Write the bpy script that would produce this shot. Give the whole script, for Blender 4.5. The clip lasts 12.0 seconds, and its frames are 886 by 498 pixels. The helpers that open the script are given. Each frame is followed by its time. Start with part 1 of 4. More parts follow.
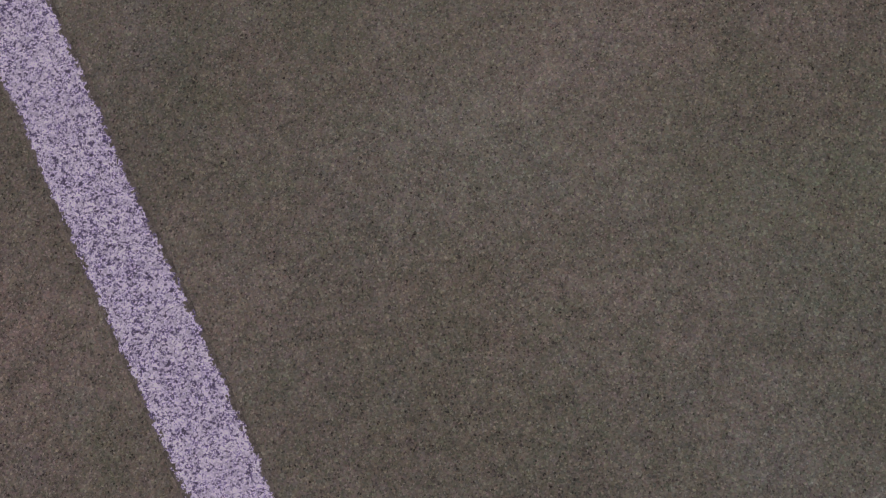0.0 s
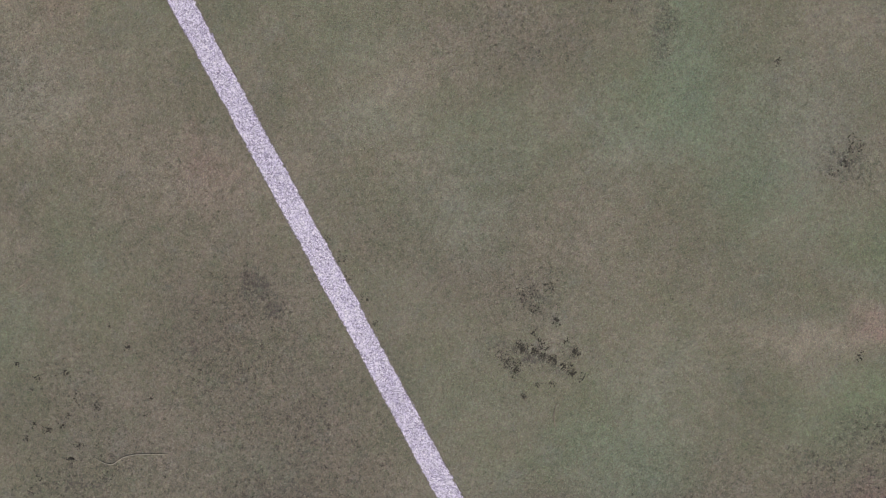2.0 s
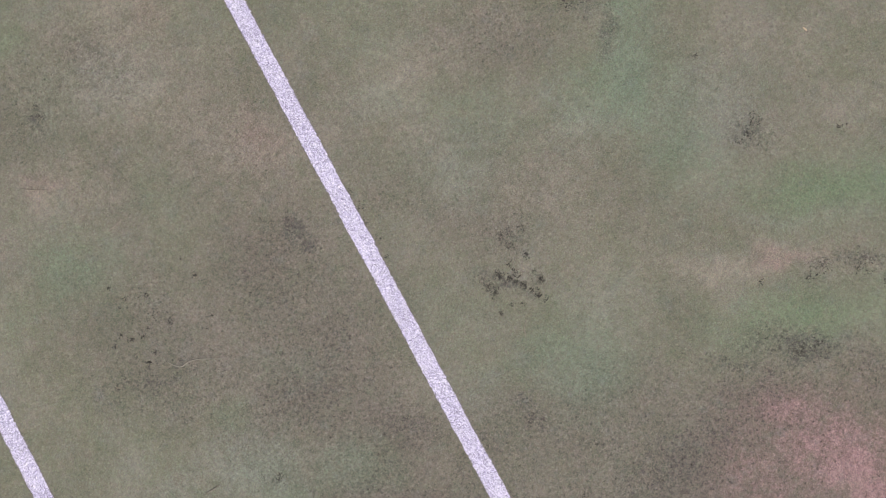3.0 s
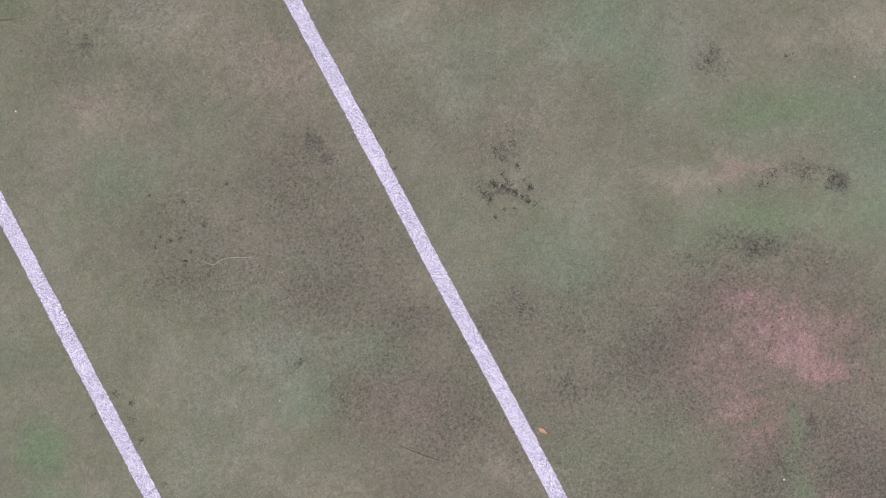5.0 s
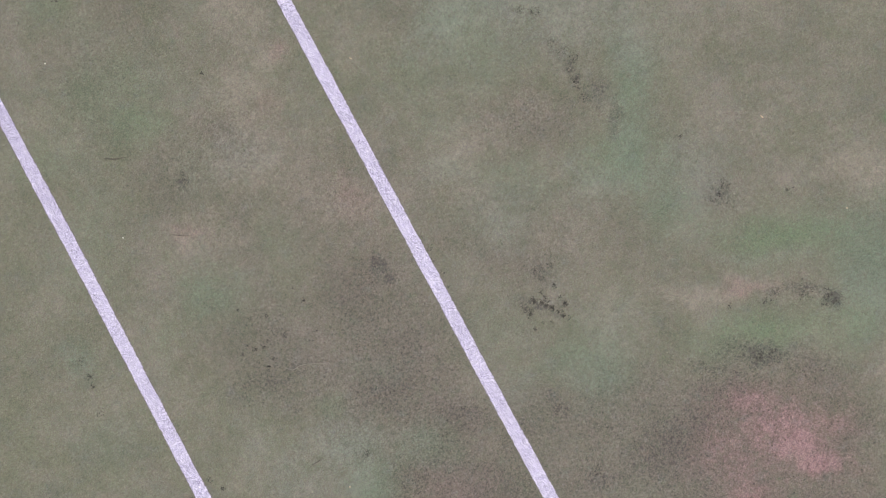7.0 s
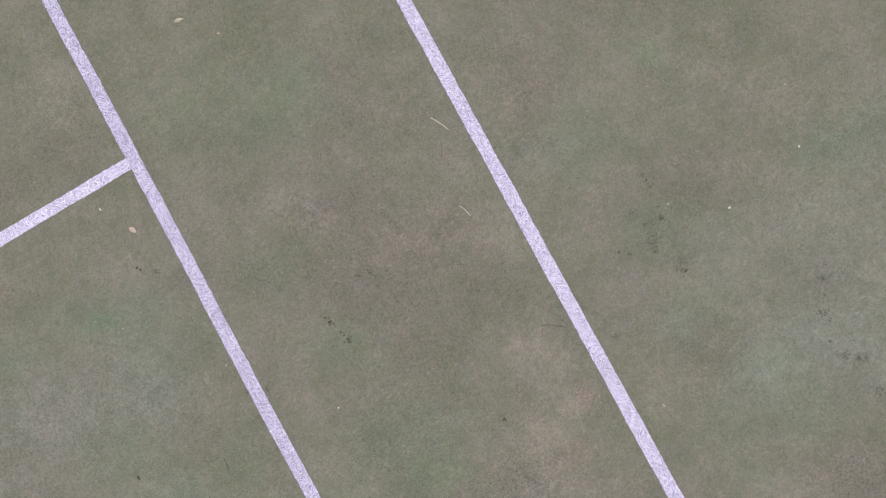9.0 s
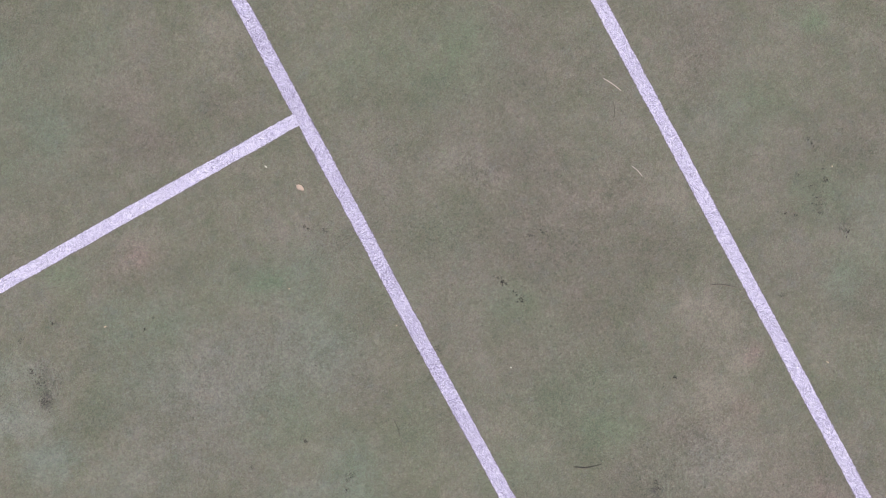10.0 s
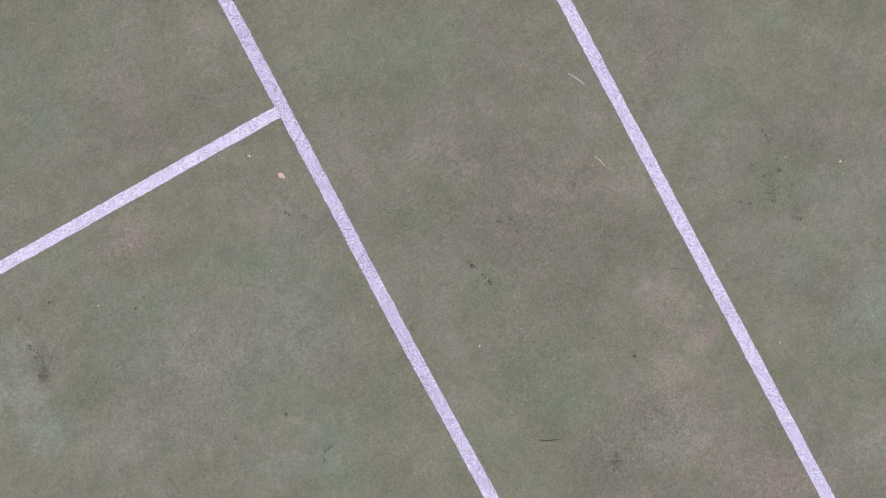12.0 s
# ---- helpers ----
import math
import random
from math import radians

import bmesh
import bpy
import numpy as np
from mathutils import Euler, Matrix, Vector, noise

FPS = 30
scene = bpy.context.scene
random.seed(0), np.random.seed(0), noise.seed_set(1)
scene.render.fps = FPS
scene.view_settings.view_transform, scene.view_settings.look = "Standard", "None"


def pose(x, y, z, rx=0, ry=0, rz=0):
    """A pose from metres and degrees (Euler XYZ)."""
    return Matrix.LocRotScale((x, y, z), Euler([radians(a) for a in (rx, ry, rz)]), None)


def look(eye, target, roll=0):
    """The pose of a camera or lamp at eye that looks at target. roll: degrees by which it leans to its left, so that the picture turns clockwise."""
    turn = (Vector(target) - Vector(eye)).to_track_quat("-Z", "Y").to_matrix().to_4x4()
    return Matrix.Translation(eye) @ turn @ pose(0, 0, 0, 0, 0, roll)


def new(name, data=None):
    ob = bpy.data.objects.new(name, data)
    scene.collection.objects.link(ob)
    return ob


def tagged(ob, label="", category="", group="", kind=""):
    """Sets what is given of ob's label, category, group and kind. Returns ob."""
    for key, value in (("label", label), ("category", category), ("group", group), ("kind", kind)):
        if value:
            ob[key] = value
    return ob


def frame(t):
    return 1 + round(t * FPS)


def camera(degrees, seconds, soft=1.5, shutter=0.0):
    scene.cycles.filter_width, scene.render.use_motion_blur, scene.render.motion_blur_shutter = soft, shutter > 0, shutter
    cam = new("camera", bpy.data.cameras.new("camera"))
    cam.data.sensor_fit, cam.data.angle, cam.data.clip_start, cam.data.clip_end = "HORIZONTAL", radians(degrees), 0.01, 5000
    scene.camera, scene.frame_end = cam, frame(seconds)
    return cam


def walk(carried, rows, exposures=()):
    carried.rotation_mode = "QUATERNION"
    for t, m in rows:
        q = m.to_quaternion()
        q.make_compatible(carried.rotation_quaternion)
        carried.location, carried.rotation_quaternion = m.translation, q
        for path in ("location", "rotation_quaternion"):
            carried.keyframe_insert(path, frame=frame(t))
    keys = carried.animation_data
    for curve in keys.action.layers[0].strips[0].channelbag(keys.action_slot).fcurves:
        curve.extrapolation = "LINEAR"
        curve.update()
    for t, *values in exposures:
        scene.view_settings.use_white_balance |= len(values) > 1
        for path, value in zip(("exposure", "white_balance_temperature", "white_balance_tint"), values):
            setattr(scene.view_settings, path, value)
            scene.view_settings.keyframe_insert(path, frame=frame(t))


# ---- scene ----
# ---- the camera and its walk ----
cam = camera(70.0, 12.0, soft=1.05)
# seconds, place in metres, turn in degrees; the camera looks straight down
PATH = [
    (0.0, 1.6003, -2.7471, 0.4844, 5.215, 2.709, -26.873),
    (0.1, 1.5943, -2.8003, 0.5051, 2.909, 2.952, -28.712),
    (0.2, 1.5911, -2.8362, 0.5271, 2.644, 2.759, -28.999),
    (0.3, 1.6121, -2.8610, 0.5808, 2.696, 2.728, -29.019),
    (0.4, 1.6228, -2.8757, 0.6065, 2.715, 2.705, -28.964),
    (0.5, 1.6398, -2.8995, 0.6451, 2.695, 2.866, -28.964),
    (1.0, 1.6956, -2.9591, 0.8820, 1.411, 2.535, -29.159),
    (1.5, 1.7024, -2.9643, 1.2376, -1.116, 0.903, -28.514),
    (2.0, 1.7122, -3.0216, 1.6375, -1.155, 1.303, -28.426),
    (2.5, 1.6945, -3.1173, 2.0113, -0.440, 1.491, -28.325),
    (3.0, 1.6381, -3.2276, 2.1238, 0.448, 1.517, -28.253),
    (3.2, 1.6020, -3.2558, 2.1225, 0.597, 1.183, -28.221),
    (4.8, 1.4550, -3.4825, 2.3243, 0.652, 0.461, -28.169),
    (5.0, 1.4313, -3.5246, 2.4273, 0.900, 0.501, -28.191),
    (5.5, 1.3774, -3.6381, 2.7311, 1.307, 0.843, -28.103),
    (6.0, 1.3051, -3.7401, 2.8250, 2.133, 0.867, -27.991),
    (6.5, 1.4268, -3.4541, 2.8499, 1.250, 0.825, -28.131),
    (6.7, 1.5067, -3.2858, 2.8470, 0.789, 0.907, -28.269),
    (8.3, 1.4727, -1.7053, 2.7048, 0.250, 3.250, -28.193),
    (8.5, 1.3956, -1.4998, 2.6998, 0.189, 3.757, -28.315),
    (9.0, 1.0860, -1.0301, 2.7293, 0.293, 2.071, -28.533),
    (9.5, 0.6174, -0.8061, 2.7389, -0.349, 0.035, -28.439),
    (10.0, 0.1950, -0.7381, 2.7317, 0.135, -1.558, -28.341),
    (10.5, 0.0008, -0.7105, 2.7482, 0.405, -2.041, -28.305),
    (11.0, -0.0334, -0.7077, 2.8181, 0.289, -2.233, -28.255),
    (11.5, -0.0006, -0.7350, 2.8830, 0.271, -2.019, -28.261),
    (12.0, 0.2905, -0.8552, 2.9024, -0.080, -1.159, -28.137),
]
# seconds, stops, white balance
EXPOSURES = [
    (0.0, -1.27, 6700, 26), (0.5, -1.09, 6720, 25), (1.0, -0.86, 6780, 20), (1.5, -0.53, 6900, 13), (2.0, -0.33, 6800, 9), (2.5, -0.08, 6800, 9),
    (3.0, 0.06, 6600, 10), (6.0, 0.06, 6500, 10), (8.5, 0.05, 6450, 11), (10.0, 0.05, 6320, 13), (12.0, 0.05, 6280, 13),
]
walk(cam, [(t, pose(x, y, z, rx, ry, rz)) for t, x, y, z, rx, ry, rz in PATH], EXPOSURES)

# ---- world and sun: an overcast day ----
SUN_UP, SUN_TURN = 58.0, 200.0
world = bpy.data.worlds.new("overcast_sky")
scene.world = world
world.use_nodes = True
wt = world.node_tree
sky = wt.nodes.new("ShaderNodeTexSky")
sky.sky_type = "NISHITA"
sky.sun_disc = False
sky.sun_elevation, sky.sun_rotation = radians(SUN_UP), radians(SUN_TURN)
sky.dust_density = 4.0
wt.links.new(sky.outputs[0], wt.nodes["Background"].inputs[0])
wt.nodes["Background"].inputs[1].default_value = 0.13

sun_data = bpy.data.lights.new("sun", "SUN")
sun_data.energy, sun_data.angle, sun_data.color = 1.3, radians(25), (1.0, 0.95, 0.88)
sun = new("sun", sun_data)
up, turn = radians(SUN_UP), radians(SUN_TURN)
sun.matrix_world = look(10 * Vector((math.sin(turn) * math.cos(up), math.cos(turn) * math.cos(up), math.sin(up))), (0, 0, 0))


# ---- materials ----
class Nodes:
    """A short hand for node trees."""

    def __init__(self, name):
        self.mat = bpy.data.materials.new(name)
        self.mat.use_nodes = True
        self.tree = self.mat.node_tree
        self.bsdf = self.tree.nodes["Principled BSDF"]

    def add(self, kind, **settings):
        node = self.tree.nodes.new(kind)
        for key, value in settings.items():
            node.inputs[key].default_value = value
        return node

    def link(self, a, b):
        self.tree.links.new(a, b)

    def place(self):
        return self.add("ShaderNodeTexCoord").outputs["Object"]

    def noise(self, scale, detail=3.0, rough=0.55, shift=0.0, stretch=(1, 1, 1), turn=0.0):
        node = self.add("ShaderNodeTexNoise", Scale=scale, Detail=detail, Roughness=rough)
        move = self.add("ShaderNodeMapping")
        move.inputs["Location"].default_value = (shift, shift * 0.7, 0)
        move.inputs["Rotation"].default_value = (0, 0, radians(turn))
        move.inputs["Scale"].default_value = stretch
        self.link(self.place(), move.inputs["Vector"])
        self.link(move.outputs[0], node.inputs["Vector"])
        return node.outputs["Fac"]

    def grains(self, scale, wobble):
        """Random values of single grains, and a random colour: cells of uneven outline."""
        shift = self.add("ShaderNodeTexNoise", Scale=scale * 1.3, Detail=1.0)
        self.link(self.place(), shift.inputs["Vector"])
        move = self.tree.nodes.new("ShaderNodeVectorMath")
        move.operation = "MULTIPLY_ADD"
        move.inputs[1].default_value = (wobble, wobble, 0)
        self.link(shift.outputs["Color"], move.inputs[0])
        self.link(self.place(), move.inputs[2])
        cell = self.add("ShaderNodeTexVoronoi", Scale=scale)
        self.link(move.outputs[0], cell.inputs["Vector"])
        split = self.tree.nodes.new("ShaderNodeSeparateColor")
        self.link(cell.outputs["Color"], split.inputs[0])
        return split.outputs[0], split.outputs[1], cell.outputs["Color"]

    def attribute(self, name):
        node = self.tree.nodes.new("ShaderNodeAttribute")
        node.attribute_name = name
        return node.outputs["Fac"]

    def math(self, how, a, b=0.0, c=0.0):
        node = self.tree.nodes.new("ShaderNodeMath")
        node.operation = how
        for i, v in enumerate((a, b, c)):
            if isinstance(v, (int, float)):
                node.inputs[i].default_value = v
            else:
                self.link(v, node.inputs[i])
        return node.outputs[0]

    def span(self, value, a, b, c=0.0, d=1.0):
        node = self.add("ShaderNodeMapRange", **{"From Min": a, "From Max": b, "To Min": c, "To Max": d})
        self.link(value, node.inputs["Value"])
        return node.outputs[0]

    def mix(self, fac, a, b, how="MIX"):
        node = self.tree.nodes.new("ShaderNodeMix")
        node.data_type, node.blend_type = "RGBA", how
        for i, v in ((0, fac), (6, a), (7, b)):
            if isinstance(v, (int, float)):
                node.inputs[i].default_value = v
            elif isinstance(v, tuple):
                node.inputs[i].default_value = (*v, 1)
            else:
                self.link(v, node.inputs[i])
        return node.outputs[2]

    def grey(self, value):
        node = self.tree.nodes.new("ShaderNodeCombineColor")
        for i in range(3):
            self.link(value, node.inputs[i])
        return node.outputs[0]

    def finish(self, colour, rough=0.9, bump=None, height=0.001, strength=0.6, gloss=0.2):
        if isinstance(colour, tuple):
            self.bsdf.inputs["Base Color"].default_value = (*colour, 1)
        else:
            self.link(colour, self.bsdf.inputs["Base Color"])
        if isinstance(rough, float):
            self.bsdf.inputs["Roughness"].default_value = rough
        else:
            self.link(rough, self.bsdf.inputs["Roughness"])
        self.bsdf.inputs["Specular IOR Level"].default_value = gloss
        if bump is not None:
            node = self.add("ShaderNodeBump", Strength=strength, Distance=height)
            self.link(bump, node.inputs["Height"])
            self.link(node.outputs[0], self.bsdf.inputs["Normal"])
        return self.mat


def court_material():
    """Faded green acrylic over grit, worn to brown, with algae and dirt where the stains lie."""
    n = Nodes("court_acrylic")
    wide, broad, mid, fine = n.noise(0.8, 4), n.noise(3.2, 5, 0.6, 11), n.noise(14, 5, 0.62, 5), n.noise(70, 4, 0.65, 3)
    clump = n.noise(38, 4, 0.7, 21)
    grit = n.noise(420, 3, 0.7, 8)
    (small, small_b, small_cast), (large, large_b, _) = n.grains(500, 0.0012), n.grains(170, 0.004)
    # the mask of a stain, broken up by clumps and single grains
    ragged = n.math("ADD", n.math("MULTIPLY", n.math("SUBTRACT", mid, 0.5), 1.0), n.math("MULTIPLY", n.math("SUBTRACT", clump, 0.5), 1.0))
    ragged = n.math("ADD", ragged, n.math("MULTIPLY", n.math("SUBTRACT", n.math("ADD", small_b, large_b), 1.0), 0.4))

    def mask(name, rag=0.7):
        m = n.attribute(name)
        return n.span(n.math("ADD", m, n.math("MULTIPLY", n.math("MULTIPLY", ragged, rag), n.span(m, 0.0, 0.45))), 0.0, 1.05)

    tone = n.math("ADD", n.math("MULTIPLY", wide, 0.35), n.math("ADD", n.math("MULTIPLY", broad, 0.35), n.math("MULTIPLY", mid, 0.3)))
    tone = n.math("ADD", tone, n.math("MULTIPLY", n.math("SUBTRACT", large_b, 0.5), 0.10))
    # the broom's strokes along the court
    streak = n.noise(4.5, 5, 0.65, 61, (2.8, 0.35, 1), 8)
    tone = n.math("ADD", tone, n.math("MULTIPLY", n.math("SUBTRACT", streak, 0.5), 0.30))
    colour = n.mix(n.span(tone, 0.38, 0.66), OLIVE, BROWN)
    mould = n.math("ADD", n.math("MULTIPLY", n.noise(5.5, 6, 0.65, 31), 0.6), n.math("MULTIPLY", clump, 0.4))
    colour = n.mix(n.span(mould, 0.5, 0.64, 0, 0.46), colour, MOULD)
    worn = n.math("ADD", n.math("MULTIPLY", n.noise(8, 6, 0.65, 47), 0.6), n.math("MULTIPLY", fine, 0.4))
    colour = n.mix(n.span(worn, 0.52, 0.66, 0, 0.22), colour, TAN)
    colour = n.mix(n.math("MULTIPLY", mask("mauve", 0.7), 0.9), colour, MAUVE)
    colour = n.mix(n.math("MULTIPLY", mask("tan"), 0.65), colour, TAN)
    algae = mask("green", 0.5)
    colour = n.mix(n.math("MULTIPLY", algae, 0.9), colour, n.mix(algae, GREEN_FAINT, GREEN))
    colour = n.mix(n.math("MULTIPLY", mask("teal", 0.5), 0.7), colour, TEAL)
    colour = n.mix(n.math("MULTIPLY", mask("pale", 0.5), 0.6), colour, PALE)
    rose = mask("pink", 0.6)
    colour = n.mix(n.math("MULTIPLY", rose, 0.75), colour, n.mix(n.span(rose, 0.35, 0.95), PINK_DEEP, PINK))
    # dirt clings to single grains and small clumps, to more of them where the stain is strong
    worm = n.noise(75, 5, 0.72, 17)
    d = n.math("ADD", n.math("MULTIPLY", n.attribute("dark"), 0.6), n.math("MULTIPLY", n.attribute("soot"), 0.7))
    chance = n.math("MULTIPLY", n.math("ADD", d, 0.03), n.span(n.math("ADD", n.math("MULTIPLY", clump, 0.6), n.math("MULTIPLY", mid, 0.4)), 0.36, 0.64, 0.3, 1.5))
    pick = n.math("ADD", n.math("MULTIPLY", small_b, 0.3), n.math("ADD", n.math("MULTIPLY", large, 0.3), n.span(worm, 0.3, 0.7, 0.0, 0.4)))
    dirt = n.span(n.math("SUBTRACT", chance, pick), -0.2, 0.2)
    colour = n.mix(n.span(d, 0.0, 0.8, 0.0, 0.35), colour, SMEAR)
    colour = n.mix(n.math("MULTIPLY", dirt, 0.62), colour, DIRT)
    # where the coat has worn thin the surface is coarse
    thin = n.math("ADD", n.attribute("mauve"), n.math("ADD", n.attribute("dark"), n.attribute("pink")))
    coat = n.span(n.math("ADD", thin, n.span(mid, 0.4, 0.65, 0, 0.3)), 0.0, 1.2, 0.15, 1.0)
    # patches of a few centimetres lean to green, to blue-grey or to rust
    cast = n.noise(22, 3, 0.6, 71)
    colour = n.mix(n.span(cast, 0.55, 0.75, 0, 0.26), colour, GREEN)
    colour = n.mix(n.span(cast, 0.45, 0.25, 0, 0.26), colour, RUST)
    colour = n.mix(n.span(n.noise(16, 3, 0.6, 83), 0.56, 0.74, 0, 0.26), colour, SLATE)
    # grains: each its own lightness, some bright, some dark pits between them
    tiny, tiny_b, _ = n.grains(820, 0.0008)
    g = n.math("ADD", n.span(tiny, 0, 1, -0.26, 0.26), n.span(small, 0, 1, -0.13, 0.13))
    g = n.math("ADD", g, n.span(large, 0, 1, -0.12, 0.12))
    g = n.math("ADD", g, n.math("ADD", n.span(grit, 0.3, 0.7, -0.15, 0.15), n.span(fine, 0.3, 0.7, -0.10, 0.10)))
    g = n.math("ADD", g, n.math("ADD", n.span(small_b, 0.95, 0.97, 0, 0.40), n.span(small_b, 0.03, 0.05, -0.35, 0)))
    g = n.math("ADD", g, n.math("ADD", n.span(tiny_b, 0.92, 0.94, 0, 0.65), n.span(tiny_b, 0.06, 0.08, -0.48, 0)))
    # coarse grains that stand out, more of them where the coat is thin
    coarse = n.math("ADD", n.span(large_b, 0.95, 0.98, 0, 0.22), n.span(large_b, 0.02, 0.05, -0.28, 0))
    g = n.math("MULTIPLY", g, n.span(coat, 0.15, 1.0, 0.75, 1.05))
    g = n.math("ADD", g, n.math("MULTIPLY", n.math("ADD", coarse, n.span(worm, 0.3, 0.7, -0.22, 0.22)), coat))
    g = n.math("ADD", g, n.math("ADD", n.span(broad, 0.35, 0.65, -0.085, 0.085), n.math("MULTIPLY", n.math("ADD", n.span(clump, 0.35, 0.65, -0.13, 0.13), n.span(mid, 0.35, 0.65, -0.07, 0.07)), n.span(coat, 0.15, 1.0, 0.6, 1.0))))
    g = n.math("MAXIMUM", n.math("ADD", g, 1.0), 0.12)
    colour = n.mix(1.0, colour, n.grey(g), "MULTIPLY")
    colour = n.mix(0.08, colour, small_cast, "OVERLAY")
    bump = n.math("ADD", grit, n.math("MULTIPLY", small, 0.25))
    return n.finish(colour, n.span(fine, 0.3, 0.7, 0.8, 0.95), bump, 0.0012, 0.6, 0.25)


def line_material(name, thin, walked=False):
    """White court paint over grit: some grains white, some worn to a dull violet grey, some bare; the edge follows the grains."""
    n = Nodes(name)
    grit, fine, mid = n.noise(420, 3, 0.7, 8), n.noise(45, 4, 0.6, 5), n.noise(7, 4, 0.6, 2)
    (small, small_b, _), (large, large_b, _), (stone, stone_b, _) = n.grains(1150, 0.0007), n.grains(600, 0.0011), n.grains(250, 0.0026)
    wear = n.math("ADD", n.math("MULTIPLY", small, 0.36), n.math("ADD", n.math("MULTIPLY", large, 0.42), n.math("MULTIPLY", stone, 0.22)))
    wear = n.math("ADD", wear, n.math("ADD", n.span(mid, 0.3, 0.7, -0.03, 0.03), n.span(fine, 0.3, 0.7, -0.025, 0.025)))
    if not thin:
        wear = n.math("ADD", wear, n.span(n.noise(30, 4, 0.6, 9, (1, 0.1, 1)), 0.3, 0.7, -0.02, 0.02))
    if walked:  # the stretch by the service line is walked on most
        split = n.tree.nodes.new("ShaderNodeSeparateXYZ")
        n.link(n.place(), split.inputs[0])
        wear = n.math("ADD", wear, n.span(n.math("ADD", split.outputs[1], n.math("MULTIPLY", mid, 0.8)), -2.2, -0.9, 0.0, 0.05))
    paint = n.mix(n.span(fine, 0.4, 0.6), PAINT, PAINT_DULL)
    colour = n.mix(n.span(wear, 0.51 + thin, 0.63 + thin), paint, PAINT_WORN)
    speck = n.span(n.math("ADD", n.math("MULTIPLY", stone_b, 0.30), n.math("MULTIPLY_ADD", small_b, 0.3, n.math("MULTIPLY", large_b, 0.4))), 0.25, 0.75, 0.74, 1.24)
    colour = n.mix(1.0, colour, n.grey(speck), "MULTIPLY")
    colour = n.mix(n.span(wear, 0.68 + thin, 0.74 + thin, 0, 0.9), colour, PAINT_BARE)
    # grains at the edge are painted or not, one by one
    jagged = n.math("ADD", n.span(stone_b, 0, 1, -0.0022, 0.0022), n.math("ADD", n.span(large, 0, 1, -0.0014, 0.0014), n.span(fine, 0.3, 0.7, -0.0012, 0.0012)))
    inside = n.span(n.math("ADD", n.attribute("inside"), jagged), -0.0004, 0.0004)
    bare = n.mix(1.0, BROWN, n.grey(n.span(n.math("ADD", small, stone), 0.3, 1.7, 0.45, 1.2)), "MULTIPLY")
    colour = n.mix(inside, bare, colour)
    return n.finish(colour, 0.75, n.math("ADD", grit, n.math("MULTIPLY", small_b, 0.3)), 0.0012, 0.6, 0.3)


def speckled(name, colour, other, scale, rough=0.8, gloss=0.25):
    n = Nodes(name)
    a, b = n.noise(scale, 4), n.noise(scale * 7, 3, 0.6, 4)
    mixed = n.mix(n.span(n.math("ADD", n.math("MULTIPLY", a, 0.6), n.math("MULTIPLY", b, 0.4)), 0.35, 0.65), colour, other)
    return n.finish(mixed, rough, b, 0.0006, 0.5, gloss)


OLIVE, BROWN, TAN, MOULD = (0.199, 0.204, 0.135), (0.230, 0.207, 0.166), (0.31, 0.268, 0.215), (0.155, 0.165, 0.13)
GREEN, PALE, PINK, DIRT = (0.166, 0.217, 0.128), (0.285, 0.300, 0.252), (0.40, 0.236, 0.236), (0.082, 0.076, 0.068)
MAUVE, TEAL = (0.180, 0.153, 0.125), (0.180, 0.228, 0.162)
PINK_DEEP, RUST, SLATE = (0.268, 0.160, 0.153), (0.25, 0.195, 0.15), (0.19, 0.205, 0.19)
SMEAR, GREEN_FAINT = (0.130, 0.120, 0.105), (0.188, 0.212, 0.142)
PAINT, PAINT_DULL, PAINT_WORN, PAINT_BARE = (0.92, 0.87, 0.98), (0.87, 0.81, 0.96), (0.30, 0.245, 0.47), (0.10, 0.085, 0.12)
COURT, LINE, LINE_THIN = court_material(), line_material("line_paint", 0.0), line_material("line_paint_smooth", 0.03)
LINE_WALKED = line_material("line_paint_walked", 0.0, True)
MOSS = speckled("dry_moss", (0.038, 0.036, 0.030), (0.080, 0.074, 0.063), 90, 0.95, 0.1)
STRAW = speckled("dry_straw", (0.50, 0.46, 0.38), (0.36, 0.32, 0.25), 120, 0.6)
STRAW_DULL = speckled("weathered_straw", (0.36, 0.31, 0.25), (0.22, 0.18, 0.14), 120, 0.7)
STALK = speckled("dark_stalk", (0.105, 0.095, 0.078), (0.16, 0.145, 0.117), 120, 0.7)
TWIG = speckled("bleached_twig", (0.66, 0.59, 0.51), (0.48, 0.41, 0.35), 140, 0.75)
LEAVES = {
    "orange": speckled("leaf_orange", (0.85, 0.56, 0.34), (0.90, 0.66, 0.42), 60, 0.6),
    "tan": speckled("leaf_tan", (0.97, 0.78, 0.62), (0.98, 0.86, 0.74), 60, 0.6),
    "yellow": speckled("leaf_yellow", (0.82, 0.66, 0.30), (0.70, 0.52, 0.24), 60, 0.6),
    "pale": speckled("leaf_pale", (0.84, 0.80, 0.64), (0.72, 0.68, 0.50), 60, 0.6),
}
CHIP = speckled("pale_chip", (0.78, 0.76, 0.66), (0.60, 0.55, 0.42), 200, 0.6)
CHIP_WARM = speckled("warm_chip", (0.66, 0.52, 0.36), (0.50, 0.38, 0.24), 200, 0.6)


